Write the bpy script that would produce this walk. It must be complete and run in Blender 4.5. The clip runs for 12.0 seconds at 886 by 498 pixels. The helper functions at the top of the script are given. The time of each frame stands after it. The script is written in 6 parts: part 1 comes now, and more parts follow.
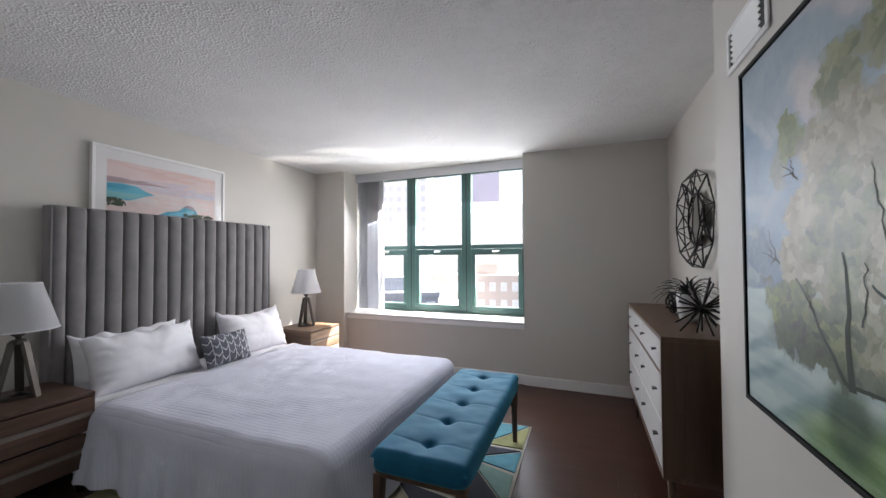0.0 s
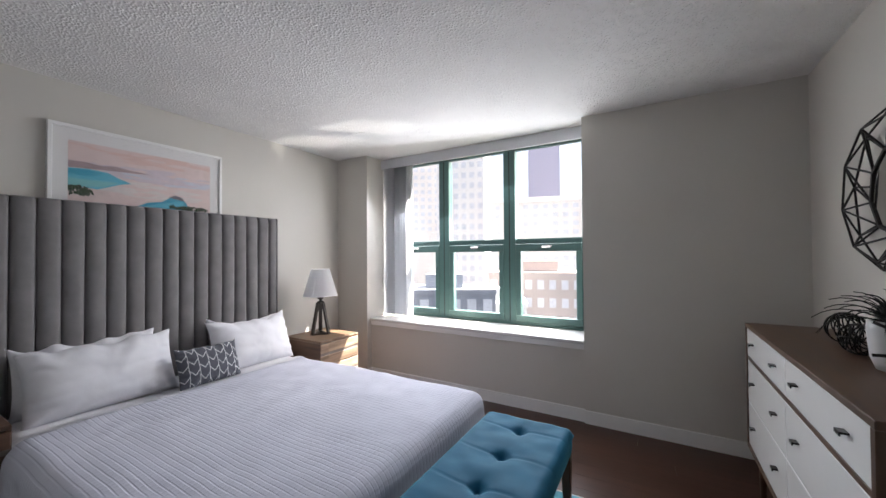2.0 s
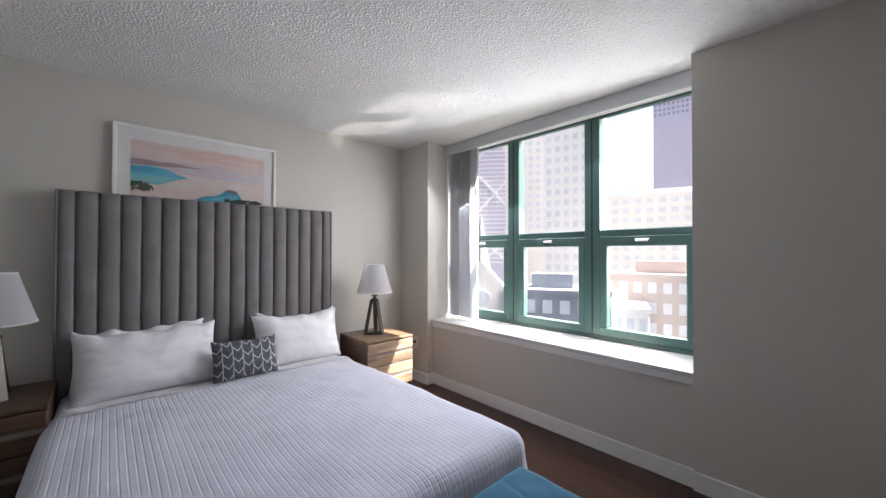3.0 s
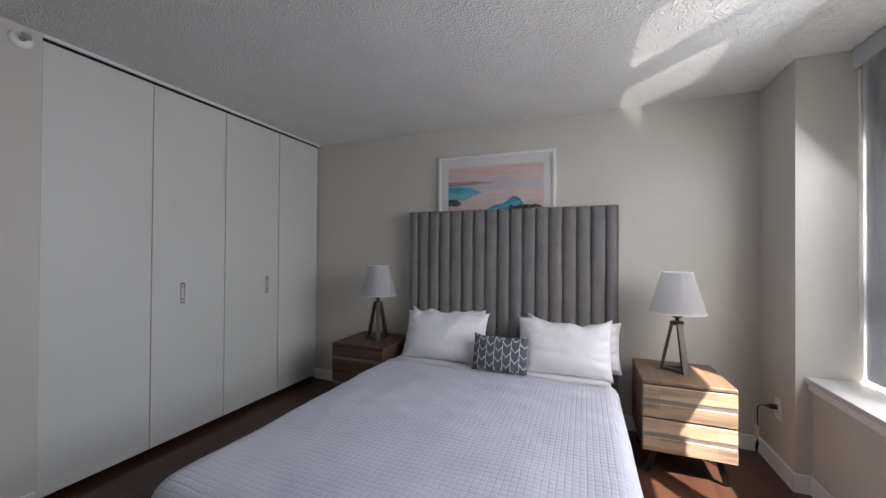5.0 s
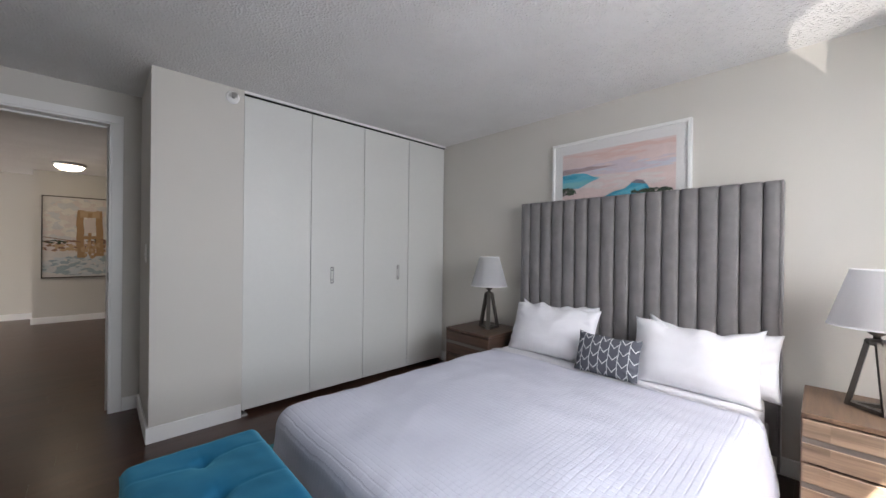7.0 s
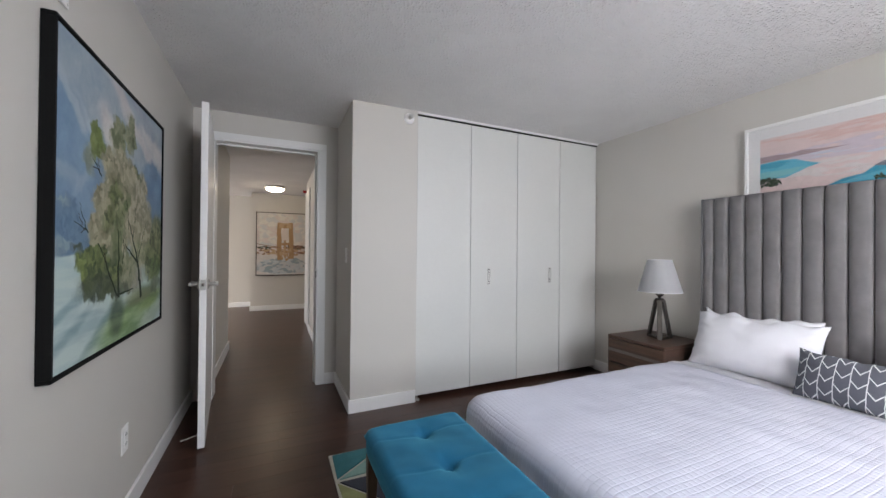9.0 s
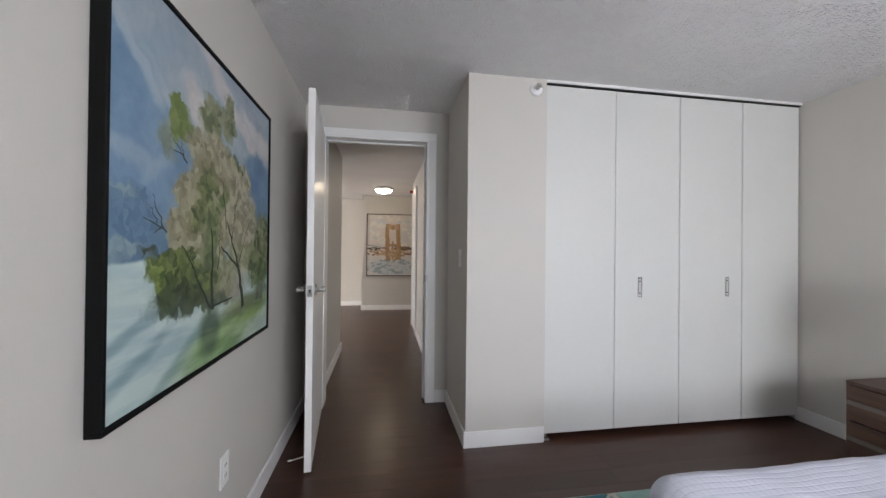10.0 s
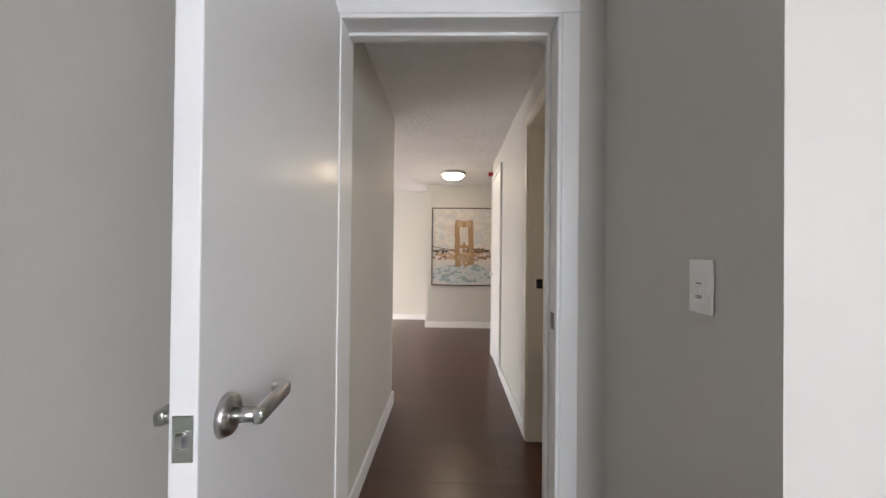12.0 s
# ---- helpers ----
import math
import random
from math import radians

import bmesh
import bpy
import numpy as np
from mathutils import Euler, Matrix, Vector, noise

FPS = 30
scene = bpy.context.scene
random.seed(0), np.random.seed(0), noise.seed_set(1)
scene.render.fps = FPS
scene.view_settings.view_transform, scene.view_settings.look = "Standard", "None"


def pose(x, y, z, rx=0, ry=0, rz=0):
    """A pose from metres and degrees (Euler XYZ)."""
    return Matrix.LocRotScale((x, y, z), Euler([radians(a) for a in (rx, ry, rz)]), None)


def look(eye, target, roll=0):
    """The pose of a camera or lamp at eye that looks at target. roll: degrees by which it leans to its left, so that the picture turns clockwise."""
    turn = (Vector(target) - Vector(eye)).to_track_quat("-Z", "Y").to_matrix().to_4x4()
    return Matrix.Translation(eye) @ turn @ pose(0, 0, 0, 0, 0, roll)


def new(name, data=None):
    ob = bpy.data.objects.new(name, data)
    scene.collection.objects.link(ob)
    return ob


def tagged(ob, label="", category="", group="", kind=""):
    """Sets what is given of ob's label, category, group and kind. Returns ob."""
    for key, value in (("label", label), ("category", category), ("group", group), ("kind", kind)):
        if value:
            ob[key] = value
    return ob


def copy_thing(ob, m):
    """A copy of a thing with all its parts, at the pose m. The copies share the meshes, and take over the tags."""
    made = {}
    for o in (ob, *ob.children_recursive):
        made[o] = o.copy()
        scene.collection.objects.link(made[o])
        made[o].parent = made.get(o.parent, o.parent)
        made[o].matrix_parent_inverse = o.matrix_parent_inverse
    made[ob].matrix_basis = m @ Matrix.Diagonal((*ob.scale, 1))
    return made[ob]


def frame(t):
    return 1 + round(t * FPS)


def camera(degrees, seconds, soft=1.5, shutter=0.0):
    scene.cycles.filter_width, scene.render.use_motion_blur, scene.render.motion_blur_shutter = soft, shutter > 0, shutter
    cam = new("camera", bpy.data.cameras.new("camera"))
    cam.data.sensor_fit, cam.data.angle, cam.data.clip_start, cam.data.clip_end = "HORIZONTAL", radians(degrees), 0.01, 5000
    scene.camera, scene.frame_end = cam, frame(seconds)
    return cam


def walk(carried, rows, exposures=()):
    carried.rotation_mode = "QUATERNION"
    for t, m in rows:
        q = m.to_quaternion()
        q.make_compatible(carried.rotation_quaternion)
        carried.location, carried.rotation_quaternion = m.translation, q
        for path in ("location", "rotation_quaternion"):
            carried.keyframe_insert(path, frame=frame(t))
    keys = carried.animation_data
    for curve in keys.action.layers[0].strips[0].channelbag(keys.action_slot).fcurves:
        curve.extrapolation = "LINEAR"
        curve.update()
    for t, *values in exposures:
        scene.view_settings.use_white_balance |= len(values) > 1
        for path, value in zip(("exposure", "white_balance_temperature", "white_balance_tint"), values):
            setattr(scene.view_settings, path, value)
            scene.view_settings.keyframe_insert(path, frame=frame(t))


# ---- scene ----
cam = camera(101.6, 12.0)
PATH = [
    (0, (0.138, 0.832, 1.248), (-0.583, 2.697, 1.294), -0.3),
    (0.5, (0.14, 0.917, 1.242), (-0.582, 2.782, 1.284), -0.2),
    (1, (0.08, 1.089, 1.252), (-0.639, 2.956, 1.281), -0.1),
    (1.5, (0.03, 1.306, 1.249), (-0.798, 3.126, 1.276), -0.2),
    (2, (0.052, 1.581, 1.251), (-0.956, 3.308, 1.282), -0.4),
    (2.5, (0.101, 1.882, 1.228), (-1.088, 3.49, 1.254), -0.2),
    (4.5, (0.004, 3.098, 1.222), (-1.985, 2.886, 1.237), 0.5),
    (5, (-0.038, 3.348, 1.241), (-1.901, 2.621, 1.256), 0.4),
    (5.5, (-0.049, 3.495, 1.203), (-1.758, 2.457, 1.227), 0.6),
    (6, (-0.179, 3.654, 1.187), (-1.758, 2.427, 1.203), 0.5),
    (6.5, (-0.228, 3.71, 1.199), (-1.694, 2.35, 1.198), 0.6),
    (8.5, (-0.025, 3.705, 1.18), (-1.094, 2.015, 1.196), 0.6),
    (9, (0.061, 3.583, 1.176), (-0.781, 1.769, 1.189), 0.5),
    (9.5, (0.054, 3.34, 1.187), (-0.498, 1.418, 1.193), 0.4),
    (10, (0.058, 3.066, 1.186), (-0.264, 1.092, 1.197), 0.6),
    (10.5, (0.106, 2.71, 1.203), (-0.048, 0.716, 1.217), 0.5),
    (11, (0.093, 2.305, 1.201), (0.001, 0.308, 1.213), 0.4),
    (11.5, (0.081, 1.927, 1.224), (0.06, -0.073, 1.238), 0.9),
    (12, (0.104, 1.525, 1.209), (0.144, -0.474, 1.224), 0.6),
]
# the clip's camera opens up as it turns from the window to the darker hall
EXPOSURES = [(0, 2.82), (1.5, 2.62), (2.5, 2.58), (4.5, 1.92), (5, 2.20), (5.5, 2.88), (6.5, 2.86), (8.5, 2.97), (9, 3.22), (9.5, 3.39), (10, 3.36), (10.5, 3.61), (11, 3.51), (11.5, 3.66), (12, 3.91)]
walk(cam, [(t, look(eye, target, roll)) for t, eye, target, roll in PATH], EXPOSURES)

# ---- world, sun and large lights ----
world = bpy.data.worlds.new("sky")
scene.world = world
world.use_nodes = True
wt = world.node_tree
sky = wt.nodes.new("ShaderNodeTexSky")
sky.sky_type, sky.sun_disc = "NISHITA", False
sky.sun_elevation, sky.sun_rotation = radians(51.5), radians(49.4)
sky.air_density, sky.dust_density, sky.ozone_density = 1.0, 7.0, 0.6
wt.links.new(sky.outputs["Color"], wt.nodes["Background"].inputs["Color"])
wt.nodes["Background"].inputs["Strength"].default_value = 0.08

sun_data = bpy.data.lights.new("sun", "SUN")
sun_data.energy, sun_data.angle, sun_data.color = 5.0, radians(0.5), (1.0, 0.93, 0.84)
sun = new("sun", sun_data)
sun.matrix_world = look((11.65, 10, 19.3), (0, 0, 0))


def area(name, eye, target, sx, sy, watts, colour):
    d = bpy.data.lights.new(name, "AREA")
    d.shape, d.size, d.size_y, d.energy, d.color = "RECTANGLE", sx, sy, watts, colour
    ob = new(name, d)
    ob.matrix_world = look(eye, target)
    return ob


# skylight entering by the bedroom window, and by the living room's window round the corner
area("window_daylight", (-1.38, 5.05, 1.43), (-0.1, 0.0, -2.2), 2.05, 1.54, 14.5, (0.94, 0.97, 1.06))
area("living_room_daylight", (3.85, -3.2, 1.35), (0, -3.2, 1.2), 2.4, 1.7, 5.2, (0.96, 0.97, 1.0))
# two added spot lamps outside, standing in for reflected sun patches on the ceiling
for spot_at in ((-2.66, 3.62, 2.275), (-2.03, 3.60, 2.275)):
    patch_spot = bpy.data.lights.new("ceiling_patch_spot", "SPOT")
    patch_spot.energy, patch_spot.spot_size, patch_spot.spot_blend, patch_spot.shadow_soft_size = 7500, radians(0.42), 0.12, 0.08
    patch_spot.color = (1.0, 0.95, 0.88)
    new("ceiling_patch_spot", patch_spot).matrix_world = look((24.7, 28.7, -28.9), spot_at)


# ---- materials ----
def nodes(name):
    m = bpy.data.materials.new(name)
    m.use_nodes = True
    t = m.node_tree
    return m, t, t.nodes["Principled BSDF"]


def rgb(c):
    return (*c, 1.0)


def coords(t, scale=(1, 1, 1), rot=(0, 0, 0)):
    tc = t.nodes.new("ShaderNodeTexCoord")
    mp = t.nodes.new("ShaderNodeMapping")
    mp.inputs["Scale"].default_value = scale
    mp.inputs["Rotation"].default_value = rot
    t.links.new(tc.outputs["Object"], mp.inputs["Vector"])
    return mp.outputs["Vector"]


def tex_noise(t, vec, scale, detail=4.0, rough=0.55):
    n = t.nodes.new("ShaderNodeTexNoise")
    n.inputs["Scale"].default_value, n.inputs["Detail"].default_value = scale, detail
    n.inputs["Roughness"].default_value = rough
    t.links.new(vec, n.inputs["Vector"])
    return n.outputs["Fac"]


def ramp(t, fac, stops):
    r = t.nodes.new("ShaderNodeValToRGB")
    e = r.color_ramp.elements
    while len(e) < len(stops):
        e.new(0.5)
    for k, (p, c) in zip(e, stops):
        k.position, k.color = p, rgb(c)
    t.links.new(fac, r.inputs["Fac"])
    return r.outputs["Color"]


def bump(t, bsdf, height, strength, distance, chain=None):
    b = t.nodes.new("ShaderNodeBump")
    b.inputs["Strength"].default_value, b.inputs["Distance"].default_value = strength, distance
    t.links.new(height, b.inputs["Height"])
    if chain:
        t.links.new(chain, b.inputs["Normal"])
    t.links.new(b.outputs["Normal"], bsdf.inputs["Normal"])
    return b.outputs["Normal"]


def tone(c, k):
    return tuple(min(1, v * k) for v in c)


def plain(name, colour, rough=0.5, metal=0.0, grain=60.0, relief=0.0004, vary=0.08, coat=0.0, big=3.0):
    """A painted, plastic or metal surface with fine grain and broad, faint unevenness."""
    m, t, b = nodes(name)
    v = coords(t)
    mix = t.nodes.new("ShaderNodeMath")
    mix.operation = "MULTIPLY_ADD"
    t.links.new(tex_noise(t, v, grain), mix.inputs[0])
    mix.inputs[1].default_value = 0.5
    half = t.nodes.new("ShaderNodeMath")
    half.operation = "MULTIPLY"
    half.inputs[1].default_value = 0.5
    t.links.new(tex_noise(t, v, big), half.inputs[0])
    t.links.new(half.outputs[0], mix.inputs[2])
    t.links.new(ramp(t, mix.outputs[0], [(0.25, tone(colour, 1 - vary)), (0.75, tone(colour, 1 + vary))]), b.inputs["Base Color"])
    b.inputs["Roughness"].default_value, b.inputs["Metallic"].default_value = rough, metal
    b.inputs["Coat Weight"].default_value = coat
    if relief:
        bump(t, b, tex_noise(t, v, grain), 0.5, relief)
    return m


def wood(name, dark, light, along="x", rough=0.35, scale=1.0, coat=0.0, relief=0.0008):
    """Straight-grained wood, with every board a little different."""
    m, t, b = nodes(name)
    s = {"x": (1.2, 16, 16), "y": (16, 1.2, 16), "z": (16, 16, 1.2)}[along]
    info = t.nodes.new("ShaderNodeObjectInfo")
    v = coords(t, tuple(k * scale for k in s))
    off = t.nodes.new("ShaderNodeVectorMath")
    off.operation = "MULTIPLY_ADD"
    off.inputs[1].default_value = (0, 0, 0)
    comb = t.nodes.new("ShaderNodeCombineXYZ")
    far = t.nodes.new("ShaderNodeMath")
    far.operation = "MULTIPLY"
    far.inputs[1].default_value = 40
    t.links.new(info.outputs["Random"], far.inputs[0])
    for k in ("X", "Y", "Z"):
        t.links.new(far.outputs[0], comb.inputs[k])
    t.links.new(v, off.inputs[0])
    off.inputs[1].default_value = (1, 1, 1)
    t.links.new(comb.outputs[0], off.inputs[2])
    g = tex_noise(t, off.outputs[0], 1.6, 8, 0.65)
    col = ramp(t, g, [(0.28, dark), (0.5, tuple((a + c) / 2 for a, c in zip(dark, light))), (0.75, light)])
    hsv = t.nodes.new("ShaderNodeHueSaturation")
    val = t.nodes.new("ShaderNodeMapRange")
    val.inputs["To Min"].default_value, val.inputs["To Max"].default_value = 0.87, 1.13
    t.links.new(info.outputs["Random"], val.inputs["Value"])
    t.links.new(val.outputs[0], hsv.inputs["Value"])
    t.links.new(col, hsv.inputs["Color"])
    t.links.new(hsv.outputs[0], b.inputs["Base Color"])
    rr = t.nodes.new("ShaderNodeMapRange")
    rr.inputs["To Min"].default_value, rr.inputs["To Max"].default_value = rough * 0.8, rough * 1.25
    t.links.new(g, rr.inputs["Value"])
    t.links.new(rr.outputs[0], b.inputs["Roughness"])
    b.inputs["Coat Weight"].default_value = coat
    bump(t, b, g, 0.25, relief)
    return m


def fabric(name, colour, weave=900.0, rough=0.9, sheen=0.2, vary=0.12, big=5.0, relief=0.0006, sheen_tint=None, crease=0.0):
    m, t, b = nodes(name)
    v = coords(t)
    col = ramp(t, tex_noise(t, v, big, 5), [(0.3, tone(colour, 1 - vary)), (0.7, tone(colour, 1 + vary))])
    t.links.new(col, b.inputs["Base Color"])
    b.inputs["Roughness"].default_value, b.inputs["Sheen Weight"].default_value = rough, sheen
    b.inputs["Sheen Roughness"].default_value = 0.4
    if sheen_tint:
        b.inputs["Sheen Tint"].default_value = rgb(sheen_tint)
    b.inputs["Specular IOR Level"].default_value = 0.2
    n1 = bump(t, b, tex_noise(t, v, weave, 2), 0.4, relief)
    if crease:
        w = t.nodes.new("ShaderNodeTexNoise")
        w.inputs["Scale"].default_value, w.inputs["Detail"].default_value, w.inputs["Distortion"].default_value = 3.6, 2.5, 1.0
        t.links.new(v, w.inputs["Vector"])
        ridge = ramp(t, w.outputs["Fac"], [(0.36, (0, 0, 0)), (0.5, (1, 1, 1)), (0.64, (0, 0, 0))])
        bump(t, b, ridge, 0.45, crease, n1)
    return m


M_WALL = plain("wall_paint", (0.592, 0.566, 0.523), 0.6, grain=220, relief=0.0006, vary=0.025)
M_TRIM = plain("white_trim_paint", (0.82, 0.815, 0.80), 0.35, grain=90, relief=0.0003, vary=0.02)
M_DOOR = plain("door_paint", (0.83, 0.815, 0.80), 0.32, grain=70, relief=0.0004, vary=0.02)
M_CLOSET = plain("closet_laminate", (0.65, 0.65, 0.625), 0.42, grain=40, relief=0.0003, vary=0.025)
M_SILL = plain("sill_gloss", (0.64, 0.63, 0.62), 0.3, grain=8, relief=0.0, vary=0.02)
M_CREAM = plain("cream_door_paint", (0.74, 0.69, 0.60), 0.35, grain=80, relief=0.0003, vary=0.03)
M_DARK = plain("shadow_gap", (0.015, 0.013, 0.012), 0.7, vary=0.2)
M_TEAL = plain("green_window_paint", (0.07, 0.145, 0.135), 0.38, grain=50, relief=0.0003, vary=0.12)
M_STEEL = plain("brushed_nickel", (0.55, 0.54, 0.52), 0.28, 1.0, grain=300, relief=0.0002, vary=0.06)
M_CHROME = plain("bright_metal", (0.75, 0.75, 0.74), 0.18, 1.0, grain=200, relief=0.0, vary=0.04)
M_BLACK = plain("black_paint", (0.010, 0.010, 0.010), 0.5, grain=80, relief=0.0003, vary=0.3)
M_FRAME = plain("black_frame_paint", (0.003, 0.003, 0.003), 0.65, grain=80, relief=0.0003, vary=0.3)
M_FRAME.node_tree.nodes["Principled BSDF"].inputs["Specular IOR Level"].default_value = 0.2
M_BLACKMETAL = plain("black_metal", (0.02, 0.019, 0.018), 0.3, 0.8, grain=120, relief=0.0003, vary=0.3)
M_BRONZE = plain("dark_bronze", (0.06, 0.038, 0.026), 0.35, 0.85, grain=120, relief=0.0003, vary=0.35)
M_GROOVE = plain("dark_metal_strip", (0.17, 0.145, 0.13), 0.5, 0.2, grain=120, relief=0.0002, vary=0.2)
M_WIRE = plain("black_wire_paint", (0.012, 0.009, 0.008), 0.45, 0.3, grain=120, relief=0.0003, vary=0.3)
M_RECESS = plain("satin_nickel", (0.6, 0.59, 0.57), 0.5, 0.4, grain=200, relief=0.0, vary=0.04)
M_PEWTER = plain("hammered_pewter", (0.09, 0.08, 0.07), 0.36, 0.8, grain=140, relief=0.0015, vary=0.25)
M_WHITEPLASTIC = plain("white_plastic", (0.85, 0.84, 0.82), 0.35, grain=60, relief=0.0, vary=0.02)
M_LACQUER = plain("white_lacquer", (0.80, 0.80, 0.79), 0.25, grain=30, relief=0.0, vary=0.015, coat=0.3)
M_CERAMIC = plain("grey_white_ceramic", (0.6, 0.6, 0.6), 0.3, grain=40, vary=0.05)
M_WALNUT_X = wood("walnut_x", (0.055, 0.028, 0.017), (0.15, 0.085, 0.052), "x", 0.4)
M_WALNUT_Y = wood("walnut_y", (0.055, 0.028, 0.017), (0.15, 0.085, 0.052), "y", 0.4)
M_WALNUT_Z = wood("walnut_z", (0.045, 0.023, 0.014), (0.12, 0.066, 0.04), "z", 0.4)
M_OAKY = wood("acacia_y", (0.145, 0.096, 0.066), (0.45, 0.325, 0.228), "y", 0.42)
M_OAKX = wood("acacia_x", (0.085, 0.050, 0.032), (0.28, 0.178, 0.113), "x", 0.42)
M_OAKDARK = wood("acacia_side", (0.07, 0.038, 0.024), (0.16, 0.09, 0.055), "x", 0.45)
t = M_OAKY.node_tree
tc = t.nodes.new("ShaderNodeTexCoord")
stave = t.nodes.new("ShaderNodeVectorMath")
stave.operation = "SNAP"
stave.inputs[1].default_value = (5.0, 0.135, 0.0425)
t.links.new(tc.outputs["Object"], stave.inputs[0])
rnd = t.nodes.new("ShaderNodeTexWhiteNoise")
t.links.new(stave.outputs[0], rnd.inputs["Vector"])
lift = t.nodes.new("ShaderNodeMapRange")
lift.inputs["To Min"].default_value, lift.inputs["To Max"].default_value = 0.72, 1.25
t.links.new(rnd.outputs["Value"], lift.inputs["Value"])
shift = t.nodes.new("ShaderNodeHueSaturation")
b = t.nodes["Principled BSDF"]
t.links.new(b.inputs["Base Color"].links[0].from_socket, shift.inputs["Color"])
t.links.new(lift.outputs[0], shift.inputs["Value"])
t.links.new(shift.outputs[0], b.inputs["Base Color"])
# the same acacia, darkened: the closet side's shade is put into its colour
M_SHADEDX = wood("shaded_acacia_x", (0.028, 0.015, 0.010), (0.095, 0.052, 0.034), "x", 0.42)
M_SHADEDY = wood("shaded_acacia_y", (0.032, 0.017, 0.011), (0.13, 0.07, 0.045), "y", 0.42)
M_FLOOR = wood("dark_plank", (0.043, 0.0188, 0.0120), (0.076, 0.0333, 0.0215), "x", 0.30, 0.9, 0.0, 0.0001)
M_FLOOR.node_tree.nodes["Principled BSDF"].inputs["Specular IOR Level"].default_value = 0.40
M_VELVET = fabric("grey_velvet", (0.195, 0.186, 0.187), 700, 0.75, 0.7, 0.13, 9.0, 0.0005, (0.8, 0.78, 0.8))
M_TEALVELVET = fabric("teal_velvet", (0.010, 0.105, 0.20), 700, 0.7, 0.5, 0.15, 7.0, 0.0004, (0.2, 0.75, 0.95))
M_COTTON = fabric("white_cotton", (0.77, 0.77, 0.81), 500, 0.85, 0.1, 0.025, 9.0, 0.0003, None, 0.0016)
M_RAIL = fabric("grey_bed_cloth", (0.2, 0.19, 0.19), 500, 0.9, 0.3)
M_VANE = fabric("blind_vane", (0.68, 0.69, 0.72), 500, 0.7, 0.0, 0.03, 4.0, 0.0002)
t = M_VANE.node_tree
thin = t.nodes.new("ShaderNodeBsdfTranslucent")
thin.inputs["Color"].default_value = rgb((0.72, 0.74, 0.78))
mx = t.nodes.new("ShaderNodeMixShader")
mx.inputs["Fac"].default_value = 0.18
t.links.new(t.nodes["Principled BSDF"].outputs[0], mx.inputs[1])
t.links.new(thin.outputs[0], mx.inputs[2])
t.links.new(mx.outputs[0], t.nodes["Material Output"].inputs["Surface"])

# sprayed ceiling texture: lumps of two sizes
M_CEIL, t, b = nodes("popcorn_ceiling")
v = coords(t)
vo = t.nodes.new("ShaderNodeTexVoronoi")
vo.inputs["Scale"].default_value = 78
vo.inputs["Randomness"].default_value = 1.0
t.links.new(v, vo.inputs["Vector"])
blob = ramp(t, vo.outputs["Distance"], [(0.0, (1, 1, 1)), (0.62, (0, 0, 0))])
patchy = ramp(t, tex_noise(t, v, 34, 3), [(0.42, (0, 0, 0)), (0.58, (1, 1, 1))])
mul = t.nodes.new("ShaderNodeMixRGB")
mul.blend_type = "MULTIPLY"
mul.inputs["Fac"].default_value = 0.75
t.links.new(blob, mul.inputs["Color1"])
t.links.new(patchy, mul.inputs["Color2"])
t.links.new(ramp(t, tex_noise(t, v, 2.5, 4), [(0.3, (0.77, 0.755, 0.745)), (0.7, (0.83, 0.815, 0.805))]), b.inputs["Base Color"])
b.inputs["Roughness"].default_value = 0.95
bump(t, b, mul.outputs[0], 0.75, 0.0125)

# quilted cotton: rows of small stitched cells
M_QUILT, t, b = nodes("quilted_cotton")
v = coords(t)
wv = t.nodes.new("ShaderNodeTexWave")
wv.wave_type, wv.bands_direction, wv.wave_profile = "BANDS", "Y", "SIN"
wv.inputs["Scale"].default_value, wv.inputs["Distortion"].default_value = 13.0, 0.5
wv.inputs["Detail Scale"].default_value = 0.6
t.links.new(v, wv.inputs["Vector"])
wv2 = t.nodes.new("ShaderNodeTexWave")
wv2.wave_type, wv2.bands_direction, wv2.wave_profile = "BANDS", "X", "SIN"
wv2.inputs["Scale"].default_value, wv2.inputs["Distortion"].default_value = 13.0, 1.0
t.links.new(v, wv2.inputs["Vector"])
add = t.nodes.new("ShaderNodeMath")
add.operation = "MULTIPLY_ADD"
add.inputs[1].default_value = 0.85
t.links.new(ramp(t, wv2.outputs["Fac"], [(0.0, (0, 0, 0)), (0.22, (1, 1, 1))]), add.inputs[0])
t.links.new(ramp(t, wv.outputs["Fac"], [(0.0, (0, 0, 0)), (0.22, (1, 1, 1))]), add.inputs[2])
t.links.new(ramp(t, tex_noise(t, v, 4, 4), [(0.3, (0.55, 0.56, 0.65)), (0.7, (0.61, 0.62, 0.705))]), b.inputs["Base Color"])
b.inputs["Roughness"].default_value = 0.9
b.inputs["Specular IOR Level"].default_value = 0.2
bump(t, b, add.outputs[0], 0.5, 0.0024)

# lampshade: thin white linen that lets light through
M_SHADE, t, b = nodes("white_linen_shade")
b.inputs["Base Color"].default_value = rgb((0.96, 0.96, 0.97))
b.inputs["Roughness"].default_value = 0.9
tr = t.nodes.new("ShaderNodeBsdfTranslucent")
tr.inputs["Color"].default_value = rgb((0.97, 0.97, 0.98))
mx = t.nodes.new("ShaderNodeMixShader")
mx.inputs["Fac"].default_value = 0.32
t.links.new(b.outputs[0], mx.inputs[1])
t.links.new(tr.outputs[0], mx.inputs[2])
t.links.new(mx.outputs[0], t.nodes["Material Output"].inputs["Surface"])
